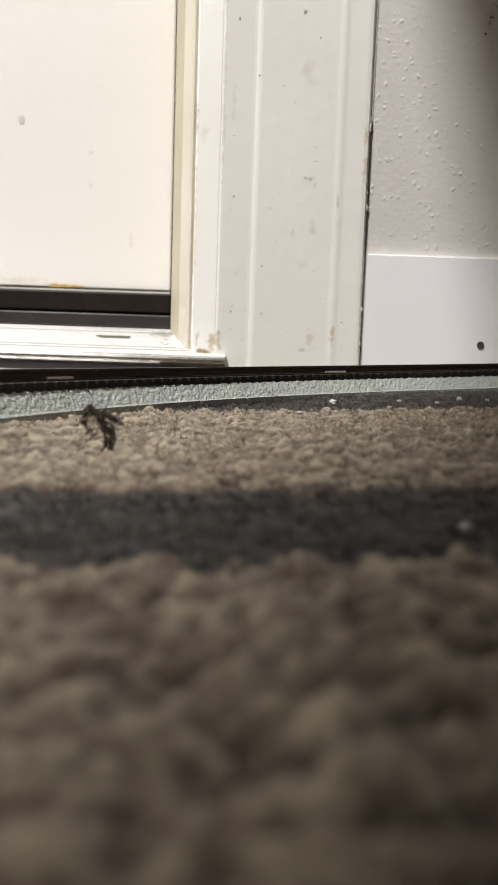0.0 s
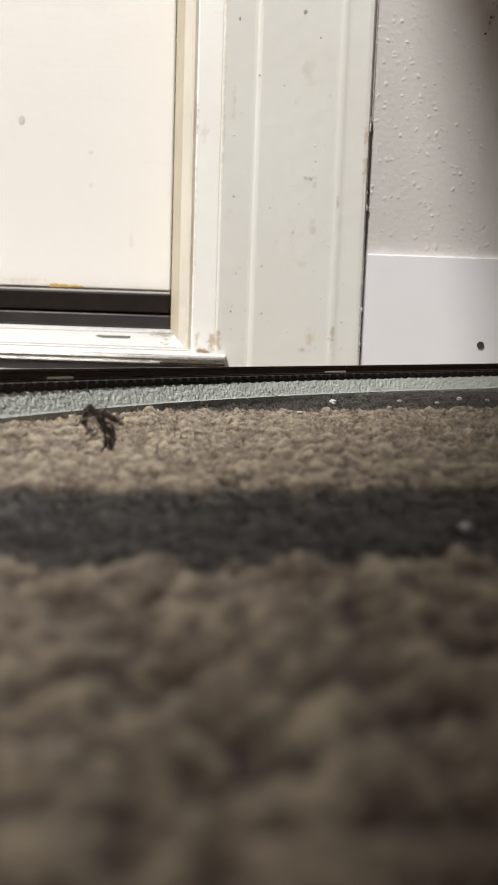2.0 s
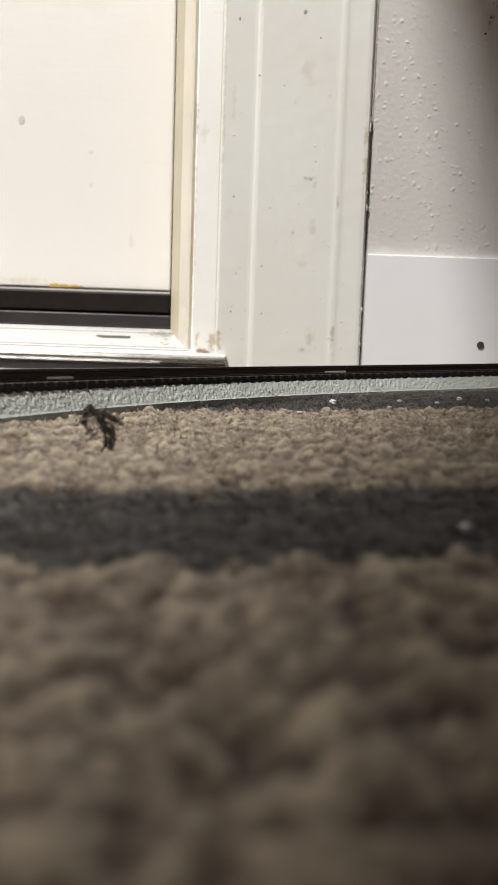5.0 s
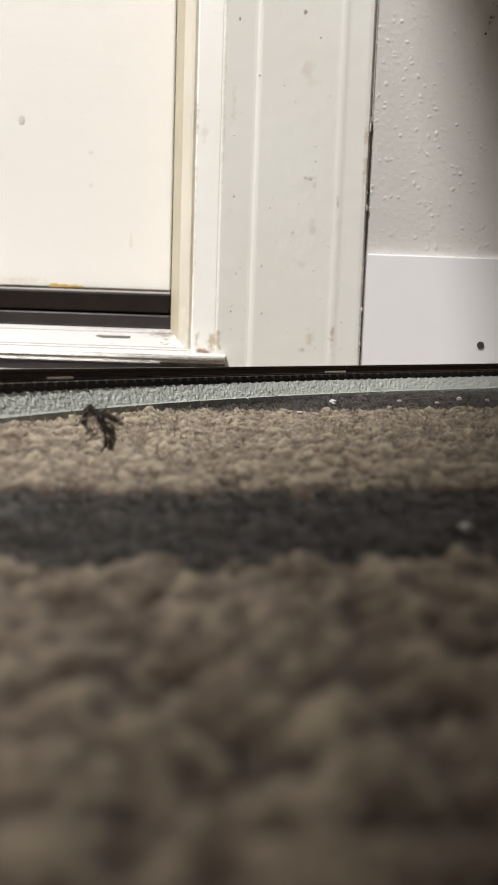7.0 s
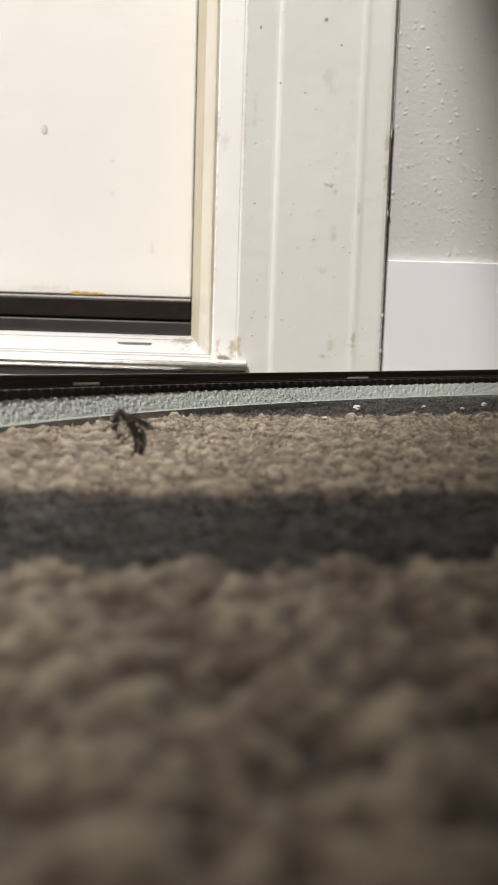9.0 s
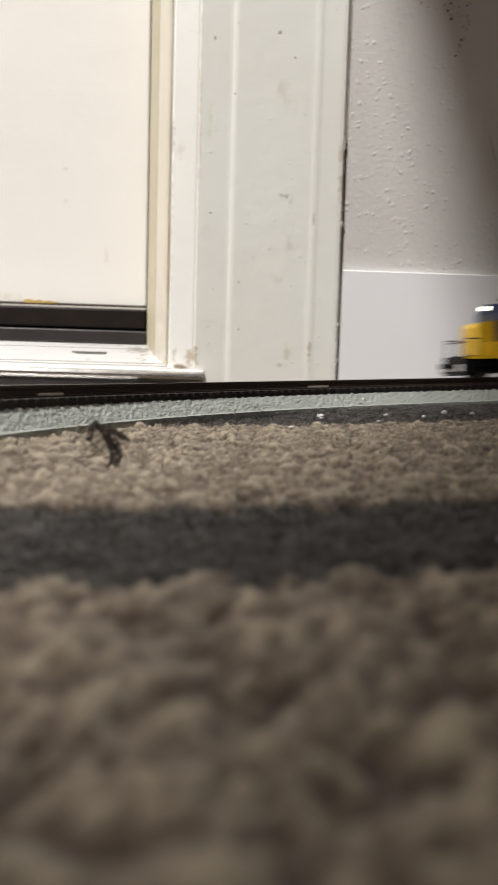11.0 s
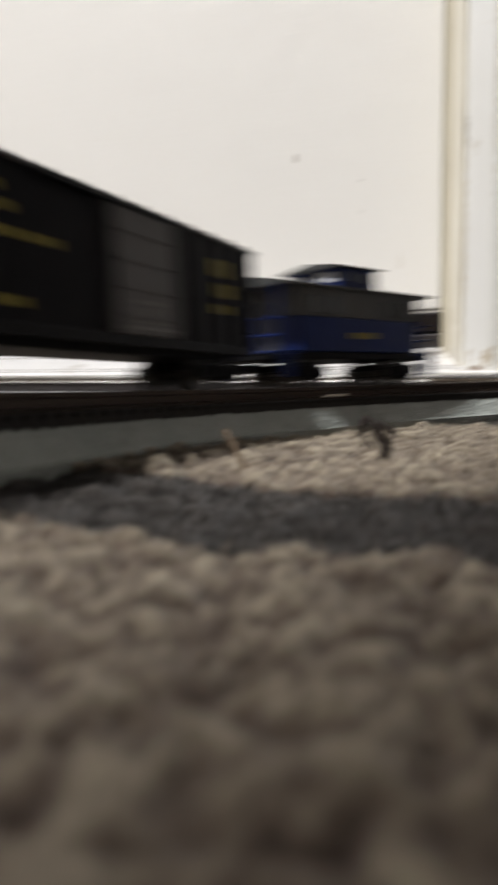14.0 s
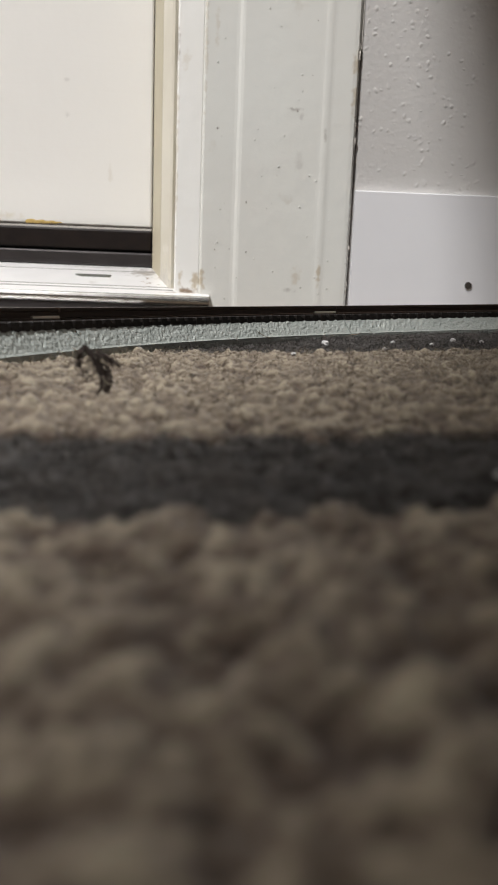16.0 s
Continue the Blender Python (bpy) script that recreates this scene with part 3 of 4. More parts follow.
def baseboard():
    y = PLASTER
    base = tagged(new("baseboard"), "smooth glossy white vinyl baseboard with a nail hole", "baseboard", kind="structure")
    part("board", prism([(y, -0.02), (y - 0.003, -0.02), (y - 0.003, 0.06075), (y - 0.00275, 0.0610), (y, 0.0610)], 0.0516, 2.8, axis="x"), M_BASE, base)
    part("nail_hole", tube((0.1051, y - 0.0034, 0.0221), (0.1051, y - 0.001, 0.0221), 0.0016, sides=12), M_GAP, base, "dark nail hole")
    return base


room()
casing()
front_door()
threshold()
baseboard()

# ---------------------------------------------------------------- the wooden leg beside the track, and the unseen table added over it for shade


def table():
    """A low table over the viewer: one leg stands beside the track, the unseen rest is added for shade."""
    base = float(lean(0.084))
    t = thing("leg_and_shading_top", pose(-0.0220, 0.212, base, 0, 0, 66.0), "reddish-brown stained wooden table with square legs and an added unseen top for shade", "table")
    # Unseen top, its edge placed to shade the near carpet and right wall.
    part("shading_top", box(-0.85, 0.030, -0.62, 0.0350, 0.430, 0.455, 0.004), M_WOOD, t)
    part("apron", box(-0.74, -0.0243, -0.1159, -0.1039, 0.380, 0.4295, 0.002), M_WOOD, t)
    part("apron", box(-0.74, -0.0243, -0.507, -0.493, 0.380, 0.4295, 0.002), M_WOOD, t)
    for lx in (-0.0035, -0.76):
        for ly in (-0.1099, -0.50):
            part("leg", box(lx - 0.017, lx + 0.017, ly - 0.017, ly + 0.017, -0.012, 0.4298, 0.003), M_WOOD, t)
    return t


# ---------------------------------------------------------------- the track: an oval of moulded sections
STRAIGHT = 0.69
RAIL_TOP = 0.0089
HUB = Vector((CENTRE[0], CENTRE[1], 0.0))


def on_track(s):
    """Place and heading (radians) at s metres along the oval; s = 0 where the straight by the wall meets the curve (angle 90 degrees),
    running towards the door."""
    half = math.pi * RADIUS
    cx, cy = CENTRE
    s = s % (2 * half + 2 * STRAIGHT)
    if s < half:
        a = math.pi / 2 + s / RADIUS
        return cx + RADIUS * math.cos(a), cy + RADIUS * math.sin(a), a + math.pi / 2
    s -= half
    if s < STRAIGHT:
        return cx + s, cy - RADIUS, 0.0
    s -= STRAIGHT
    if s < half:
        a = -math.pi / 2 + s / RADIUS
        return cx + STRAIGHT + RADIUS * math.cos(a), cy + RADIUS * math.sin(a), a + math.pi / 2
    s -= half
    return cx + STRAIGHT - s, cy + RADIUS, math.pi


def track_pose(s, reach=0.001, lift=0.0):
    """The pose of a thing that rides the track on two points, reach before and behind s, and leans with it."""
    xa, ya, _ = on_track(s + reach)
    xb, yb, _ = on_track(s - reach)
    a = Vector((xa, ya, float(bed_level(xa, ya))))
    b = Vector((xb, yb, float(bed_level(xb, yb))))
    ahead = (a - b).normalized()
    mid = (a + b) / 2
    e = 0.004
    up = Vector((-(float(bed_level(mid.x + e, mid.y)) - float(bed_level(mid.x - e, mid.y))) / (2 * e),
                 -(float(bed_level(mid.x, mid.y + e)) - float(bed_level(mid.x, mid.y - e))) / (2 * e), 1.0))
    side = up.cross(ahead).normalized()
    up = ahead.cross(side).normalized()
    m = Matrix((ahead, side, up)).transposed().to_4x4()
    m.translation = mid + up * lift
    return m


def sweep(profile, s0, s1, steps, jitter=0.0, skin=None, rng=None):
    """The profile (side offset, height) drawn along the track; offset grows towards the inside of the curve."""
    bm = bmesh.new()
    rings = []
    for i in range(steps + 1):
        x, y, a = on_track(s0 + (s1 - s0) * i / steps)
        nx, ny = -math.sin(a), math.cos(a)
        ring = []
        for k, (u, z) in enumerate(profile):
            du = dz = 0.0
            if jitter and skin[k]:
                du, dz = rng.uniform(-jitter, jitter), rng.uniform(-jitter, jitter)
            px, py = x + nx * (u + du), y + ny * (u + du)
            ring.append(bm.verts.new((px - HUB.x, py - HUB.y, float(bed_level(px, py)) + z + dz)))
        rings.append(ring)
    n = len(profile)
    for p, q in zip(rings, rings[1:]):
        for k in range(n):
            bm.faces.new((p[k], p[(k + 1) % n], q[(k + 1) % n], q[k]))
    bm.faces.new(rings[0][::-1])
    bm.faces.new(rings[-1])
    bmesh.ops.recalc_face_normals(bm, faces=bm.faces)
    return bm


def bed_profile():
    left = [(-0.0126, -0.0016), (-0.0125, 0.0008), (-0.0119, 0.0011)]
    for i in range(1, 7):
        left.append((-0.0119 + 0.0031 * i / 6, 0.0011 + 0.0037 * i / 6))
    flat = [(-0.0076, 0.0049), (-0.004, 0.0049), (0.0, 0.0049)]
    prof = left + flat + [(-u, z) for u, z in (left + flat[:2])[::-1]]
    return prof, [0.0013 < z for u, z in prof]


TIE_PITCH = 0.0033


def track_section(name, s0, s1, fine):
    rng = random.Random(int(s0 * 1000))
    length = s1 - s0
    sec = thing(name, Matrix.Translation(HUB), "grey moulded-ballast model railway track section with dark rails", "track section", "oval of track sections")
    prof, skin = bed_profile()
    gap = 0.0002
    bed = part("roadbed", sweep(prof, s0 + gap, s1 - gap, int(length / (0.0008 if fine else 0.006)), 0.00013 if fine else 0.0, skin, rng), M_BALLAST, sec,
               "pale grey-green moulded ballast roadbed")
    part("tie_base", sweep([(-0.0088, 0.0046), (-0.0088, 0.0056), (0.0088, 0.0056), (0.0088, 0.0046)], s0 + gap, s1 - gap, max(8, int(length / 0.004))), M_TIE, sec)
    for side in (-0.0049, 0.0049):
        foot = [(side - 0.0010, 0.0063), (side - 0.0010, 0.0067), (side - 0.0003, 0.0070), (side - 0.0003, 0.0080), (side - 0.0006, 0.0082),
                (side - 0.0006, RAIL_TOP - 0.0001), (side + 0.0006, RAIL_TOP - 0.0001), (side + 0.0006, 0.0082), (side + 0.0003, 0.0080),
                (side + 0.0003, 0.0070), (side + 0.0010, 0.0067), (side + 0.0010, 0.0063)]
        rail = part("rail", sweep(foot, s0 + gap, s1 - gap, max(8, int(length / 0.004))), M_RAIL, sec)
        head = [(side - 0.0005, RAIL_TOP - 0.0001), (side - 0.0004, RAIL_TOP), (side + 0.0004, RAIL_TOP), (side + 0.0005, RAIL_TOP - 0.0001)]
        part("rail_head", sweep(head, s0 + gap, s1 - gap, max(8, int(length / 0.004))), M_RAILTOP, rail, "polished rail head")
        for s in (s0 + 0.0045,):
            j = part("rail_joiner", box(-0.0042, 0.0042, side - 0.0013, side + 0.0013, 0.0062, 0.0073, 0.0003), M_JOINER, sec, "bright metal rail joiner")
            j.matrix_local = Matrix.Translation(-HUB) @ track_pose(s)
    count = int(length / TIE_PITCH)
    shape = box(-0.00118, 0.00118, -0.0092, 0.0092, 0.0043, 0.0064, 0.0002, segments=1)
    first = None
    for i in range(count):
        if first is None:
            first = tie = part("tie", shape, M_TIE, sec)
        else:
            tie = new("tie", first.data)
            tie.parent = sec
        tie.matrix_local = Matrix.Translation(-HUB) @ track_pose(s0 + (i + 0.5) * length / count)
    return sec


def track():
    half = math.pi * RADIUS
    arc = half / 6
    first = radians(4.8) * RADIUS
    # the first curve, with a joint just beside the door casing
    cuts = [first + arc * i for i in range(-1, 6)]
    for i in range(6):
        track_section("track_section", cuts[i], cuts[i + 1], i in (1, 2, 3) or i == 0)
    end = cuts[-1]
    total = 2 * half + 2 * STRAIGHT
    rest = total - 6 * arc
    n = 13
    for i in range(n):
        track_section("track_section", end + rest * i / n, end + rest * (i + 1) / n, False)


# ---------------------------------------------------------------- the train, built in millimetres about the rail top, running towards +x


def mm(*v):
    return [a * 0.001 for a in v]


def mbox(x0, x1, y0, y1, z0, z1, bevel=0.0, bm=None):
    return box(*mm(x0, x1, y0, y1, z0, z1), bevel * 0.001, bm, segments=1)


def mtube(a, b, r, bm=None, sides=8):
    return tube(mm(*a), mm(*b), r * 0.001, bm, sides)


def bogie(car, x, wheelbase=11.0, wheel=3.0):
    """A truck with two side frames, a bolster and its wheelsets."""
    t = part("truck", mbox(x - 2.2, x + 2.2, -5.5, 5.5, 3.2, 5.2, 0.3), M_BLACK, car)
    for side in (-1, 1):
        h = wheelbase / 2
        prof = [(x - h - 2, 2.2), (x - h - 2, 4.2), (x - h + 1.2, 4.6), (x - 2, 5.4), (x + 2, 5.4), (x + h - 1.2, 4.6), (x + h + 2, 4.2), (x + h + 2, 2.2),
                (x + h - 1.4, 2.0), (x + 2.6, 1.4), (x - 2.6, 1.4), (x - h + 1.4, 2.0)]
        bm = prism([mm(*p) for p in prof], 0.001 * side * 5.6, 0.001 * side * 6.9, axis="y")
        for k in (-h, h):
            mbox(x + k - 1.1, x + k + 1.1, side * 6.8 - 0.6, side * 6.8 + 0.6, 2.0, 3.9, 0.2, bm)
        for k in (-1.4, 0.0, 1.4):
            mtube((x + k, side * 7.2, 1.6), (x + k, side * 7.2, 4.4), 0.5, bm, 6)
        part("side_frame", bm, M_BLACK, t)
    for k in (-wheelbase / 2, wheelbase / 2):
        bm = mtube((x + k, -5.4, wheel), (x + k, 5.4, wheel), 0.7)
        for side in (-1, 1):
            mtube((x + k, side * 4.0, wheel), (x + k, side * 5.3, wheel), wheel, bm, 20)
            mtube((x + k, side * 3.6, wheel), (x + k, side * 4.05, wheel), wheel + 0.55, bm, 20)
        part("wheelset", bm, M_STEELWHEEL, t)
    return t


def coupler(car, x, way):
    bm = mbox(min(x, x + way * 3.2), max(x, x + way * 3.2), -0.9, 0.9, 3.6, 5.0, 0.2)
    mbox(min(x + way * 3.0, x + way * 5.0), max(x + way * 3.0, x + way * 5.0), -1.8, 1.8, 3.2, 5.4, 0.4, bm)
    mbox(x + way * 4.2 - 0.4, x + way * 4.2 + 0.4, -0.5, 0.5, 1.6, 3.4, 0.1, bm)
    return part("coupler", bm, M_BLACK, car)


def rungs(car, x, y, z0, z1, n, mat, along="x", width=3.0):
    for i in range(n):
        z = z0 + (z1 - z0) * i / max(1, n - 1)
        a, b = ((x - width / 2, y, z), (x + width / 2, y, z)) if along == "x" else ((x, y - width / 2, z), (x, y + width / 2, z))
        part("rung", mtube(a, b, 0.25, sides=5), mat, car)


def bars(car, rows, y_side, mat, name="lettering"):
    """Unreadable lettering as short bars on a side: rows of x0, x1, z0, z1."""
    for x0, x1, z0, z1 in rows:
        for side in (-1, 1):
            y = side * y_side
            part(name, mbox(x0, x1, y - 0.06, y + 0.06, z0, z1), mat, car)


def locomotive():
    car = thing("locomotive", Matrix.Identity(4), "blue, grey and yellow model diesel locomotive with lit headlights", "model locomotive", "model train")
    part("walkway", mbox(-48, 46.5, -9.2, 9.2, 6.6, 8.0, 0.2), M_BLACK, car)
    for side in (-1, 1):
        for x0, x1 in ((-47.5, -18), (8, 46)):
            part("sill_stripe", mbox(x0, x1, side * 9.3 - 0.15, side * 9.3 + 0.15, 6.9, 8.1), M_YELLOW, car, "yellow sill stripe")
        part("sill_stripe", mbox(-17.9, 7.9, side * 9.3 - 0.12, side * 9.3 + 0.12, 7.8, 8.1), M_YELLOW, car)
        part("side_skirt", mbox(-24, 23, side * 8.0 - 0.8, side * 8.0 + 0.8, 1.0, 6.6, 0.3), M_BLACK, car)
        part("side_skirt", mbox(-46, 44, side * 7.6 - 0.6, side * 7.6 + 0.6, 4.4, 6.5, 0.2), M_BLACK, car)
    part("fuel_tank", prism([mm(*p) for p in ((-8.0, 6.6), (-8.0, 2.2), (-6.4, 0.9), (6.4, 0.9), (8.0, 2.2), (8.0, 6.6))], -0.014, 0.013, axis="x"), M_BLACK, car)
    bogie(car, 30, 15.5, 3.2)
    bogie(car, -31, 15.5, 3.2)
    # long hood: blue lower band, grey above, with doors, grilles and fans
    part("lower_hood", mbox(-44.5, 18, -6.4, 6.4, 8.0, 13.0, 0.2), M_BLUE, car, "dark blue lower hood")
    hood = part("long_hood", prism([mm(*p) for p in ((-6.4, 13.0), (-6.4, 24.0), (-5.4, 25.4), (5.4, 25.4), (6.4, 24.0), (6.4, 13.0))], -0.0445, 0.018, axis="x"),
                M_GREY, car, "grey long hood")
    for side in (-1, 1):
        part("emblem_panel", mbox(-17, 1.5, side * 6.46 - 0.06, side * 6.46 + 0.06, 14.5, 23.4), M_BLUE, hood, "dark blue emblem panel")
        part("hand_rail_line", mbox(-44, 17, side * 6.55 - 0.06, side * 6.55 + 0.06, 16.7, 17.0), M_RIB, hood)
        for i in range(12):
            x = -42 + i * 4.9
            part("hood_door", mbox(x, x + 4.78, side * 6.42 - 0.08, side * 6.42 + 0.08, 9.0, 12.7), M_BLUE, car)
        for z in (19.6, 22.6):
            part("louvre", mbox(-43.5, -21, side * 6.5 - 0.1, side * 6.5 + 0.1, z, z + 0.4), M_BLACK, hood)
        for x in (10, 13.5):
            part("louvre", mbox(x, x + 2.6, side * 6.5 - 0.08, side * 6.5 + 0.08, 19.5, 22.5), M_BLACK, hood)
    part("radiator_housing", mbox(-43, -23, -5.6, 5.6, 25.2, 26.9, 0.3), M_GREY, hood)
    part("dynamic_brake", mbox(-18, 4, -5.9, 5.9, 25.2, 26.6, 0.4), M_GREY, hood)
    for x in (-39.5, -33, -26.5, -12, -2):
        part("fan", mtube((x, 0, 26.4), (x, 0, 27.5), 2.6, sides=18), M_BLACK, hood)
    part("exhaust_stack", mbox(8, 12, -1.5, 1.5, 25.3, 27.0, 0.2), M_BLACK, hood)
    # cab
    cab = part("cab", prism([mm(*p) for p in ((-9.0, 8.0), (-9.0, 24.6), (-6.6, 27.4), (-2.2, 28.2), (2.2, 28.2), (6.6, 27.4), (9.0, 24.6), (9.0, 8.0))], 0.0183, 0.0335, axis="x"),
               M_BLUE, car, "dark blue cab")
    roof = [(-9.3, 24.6), (-6.8, 27.75), (-2.3, 28.55), (2.3, 28.55), (6.8, 27.75), (9.3, 24.6), (9.0, 24.5), (6.6, 27.45), (2.2, 28.25), (-2.2, 28.25), (-6.6, 27.45), (-9.0, 24.5)]
    # The pale colour paints the lamp's glare onto the cab roof.
    part("cab_roof", prism([mm(*p) for p in roof], 0.0178, 0.0300, axis="x"), M_PALEROOF, cab, "shiny cab roof, pale with painted glare")
    for side in (-1, 1):
        for x0, x1 in ((20.4, 24.6), (26.0, 30.6)):
            part("window", mbox(x0, x1, side * 9.05 - 0.1, side * 9.05 + 0.1, 18.6, 23.2, 0.1), M_GLASS, cab)
        part("number_bar", mbox(19.6, 24.4, side * 9.08 - 0.06, side * 9.08 + 0.06, 14.6, 16.6), M_LETTER, cab, "yellow number bar")
    for y in (-5.6, 0.0, 5.6):
        part("windscreen", mbox(33.4, 33.65, y - 1.9, y + 1.9, 20.2, 24.2, 0.1), M_GLASS, cab)
    part("headlight_box", mbox(31.5, 34.6, -3.2, 3.2, 25.4, 27.6, 0.3), M_BLUE, cab)
    for y in (-1.5, 1.5):
        part("headlight", mtube((34.5, y, 26.5), (35.0, y, 26.5), 0.75, sides=12), M_LIGHT, cab, "lit headlight")
    part("horn", mtube((25, 2.5, 28.9), (29.5, 2.5, 29.6), 0.5, sides=8), M_BLACK, cab)
    part("horn", mtube((25, 3.9, 28.9), (28.5, 3.9, 29.4), 0.45, sides=8), M_BLACK, cab)
    # nose, steps and pilot
    nose = part("short_hood", prism([mm(*p) for p in ((33.6, 8.0), (40.0, 8.0), (40.6, 8.6), (40.6, 19.0), (39.6, 20.6), (33.6, 21.6))], -0.0064, 0.0064, axis="y"), M_YELLOW, car,
                "bright yellow short nose")
    part("nose_step", mbox(33.6, 36.5, -9.0, 9.0, 8.0, 13.0, 0.3), M_YELLOW, nose)
    for side in (-1, 1):
        part("cab_flash", prism([mm(*p) for p in ((33.55, 8.1), (33.55, 13.4), (28.6, 12.6), (26.0, 8.1))], 0.001 * side * 9.02, 0.001 * side * 9.14, axis="y"), M_YELLOW, nose, "yellow flash across the cab side")
    part("nose_door", mbox(40.55, 40.9, -4.4, -0.8, 9.0, 16.6, 0.1), M_YELLOW, nose)
    part("brake_wheel", mtube((36.8, -6.4, 16.0), (36.8, -7.0, 16.0), 1.4, sides=14), M_BLACK, nose)
    part("cab_step", mbox(18.4, 33.5, -9.2, 9.2, 8.0, 9.2, 0.1), M_YELLOW, car)
    for way, x in ((1, 46.5), (-1, -48)):
        part("pilot", mbox(x - 0.6, x + 0.6, -8.8, 8.8, 0.7, 8.0, 0.2), M_BLACK, car)
        for side in (-1, 1):
            st = part("step_well", mbox(x - way * 3.4 - 1.6, x - way * 3.4 + 1.6, side * 8.8 - 0.5, side * 8.8 + 0.5, 1.4, 6.8, 0.2), M_BLACK, car, "black corner step")
            part("marker_plate", mbox(x + way * 0.7 - 0.12, x + way * 0.7 + 0.12, side * 5.6 - 1.8, side * 5.6 + 1.8, 2.4, 5.0), M_WHITE, car, "white pilot plate")
            for xx in (x - way * 0.6, x - way * 5.5):
                part("stanchion", mtube((xx, side * 8.7, 8.0), (xx, side * 8.7, 14.6), 0.3, sides=6), M_YELLOW if way < 0 else M_GREY, car)
            part("handrail", mtube((x - way * 0.6, side * 8.7, 14.6), (x - way * 5.5, side * 8.7, 14.6), 0.28, sides=6), M_GREY, car)
        part("end_rail", mtube((x - way * 0.6, -8.7, 13.4), (x - way * 0.6, 8.7, 13.4), 0.28, sides=6), M_GREY, car)
    for side in (-1, 1):
        for i in range(8):
            xx = -41 + i * 7.6
            part("stanchion", mtube((xx, side * 8.9, 8.0), (xx, side * 8.9, 14.8), 0.22, sides=5), M_GREY, car)
        part("handrail", mtube((-42, side * 8.9, 14.8), (17, side * 8.9, 14.8), 0.22, sides=5), M_GREY, car)
    coupler(car, 46.8, 1)
    coupler(car, -48.3, -1)
    return car


def gondola():
    car = thing("gondola_car", Matrix.Identity(4), "weathered grey model gondola car with silver ribs and a coal load", "model freight car", "model train")
    body = part("body", mbox(-35, 35, -8.0, 8.0, 6.2, 7.4, 0.1), M_BLACK, car)
    for side in (-1, 1):
        wall = part("side", mbox(-35, 35, side * 8.0 - 0.4, side * 8.0 + 0.4, 6.6, 16.4, 0.1), M_GONDOLA, car)
        part("top_rail", mbox(-35.3, 35.3, side * 8.3 - 0.6, side * 8.3 + 0.6, 15.8, 16.8, 0.15), M_RIB, wall)
        part("bottom_rail", mbox(-35.3, 35.3, side * 8.4 - 0.5, side * 8.4 + 0.5, 6.4, 7.6, 0.15), M_SILL, wall)
        for i in range(9):
            x = -34 + i * 8.5
            part("rib", mbox(x - 0.85, x + 0.85, side * 8.55 - 0.55, side * 8.55 + 0.55, 7.4, 16.0, 0.3), M_RIB, wall)
        for i in (2, 4, 5):
            x = -34 + i * 8.5
            part("print_patch", mbox(x + 1.6, x + 6.9, side * 8.45 - 0.06, side * 8.45 + 0.06, 8.8, 14.4), M_RUST, wall, "faded dull red print")
    for way in (-1, 1):
        end = part("end_wall", mbox(way * 35 - 0.4, way * 35 + 0.4, -8.0, 8.0, 6.6, 16.4, 0.1), M_RIB, car, "pale corrugated end wall")
        for i in range(4):
            z = 8.0 + i * 2.3
            part("end_rib", mtube((way * 35.5, -7.8, z), (way * 35.5, 7.8, z), 0.55, sides=6), M_RIB, end)
        rungs(car, way * 32.5, -9.3, 8.0, 15.0, 4, M_RIB)
        rungs(car, way * 32.5, 9.3, 8.0, 15.0, 4, M_RIB)
        part("corner_step", mbox(way * 33.5 - 1.4, way * 33.5 + 1.4, -8.7, -8.2, 2.6, 6.4), M_RIB, car)
        part("corner_step", mbox(way * 33.5 - 1.4, way * 33.5 + 1.4, 8.2, 8.7, 2.6, 6.4), M_RIB, car)
    # heaped load
    rng = random.Random(3)
    bm = bmesh.new()
    nx, ny = 60, 14
    grid = []
    for i in range(nx + 1):
        row = []
        for k in range(ny + 1):
            x, y = -34.4 + 68.8 * i / nx, -7.5 + 15 * k / ny
            heap = max(5.4 * math.exp(-((x - 20) / 8.0) ** 2), 4.6 * math.exp(-((x - 3) / 7.0) ** 2), 2.8 * math.exp(-((x + 12) / 6.0) ** 2), 1.6 * math.exp(-((x + 26) / 6.0) ** 2))
            z = 15.0 + heap * math.cos(y / 7.5 * 1.25) + rng.uniform(-0.45, 0.45)
            row.append(bm.verts.new(mm(x, y, z)))
        grid.append(row)
    for i in range(nx):
        for k in range(ny):
            bm.faces.new((grid[i][k], grid[i + 1][k], grid[i + 1][k + 1], grid[i][k + 1]))
    part("coal_load", bm, M_COAL, car, "heaped dark grey coal load")
    bogie(car, 24, 10.5)
    bogie(car, -24, 10.5)
    coupler(car, 35.2, 1)
    coupler(car, -35.2, -1)
    return car


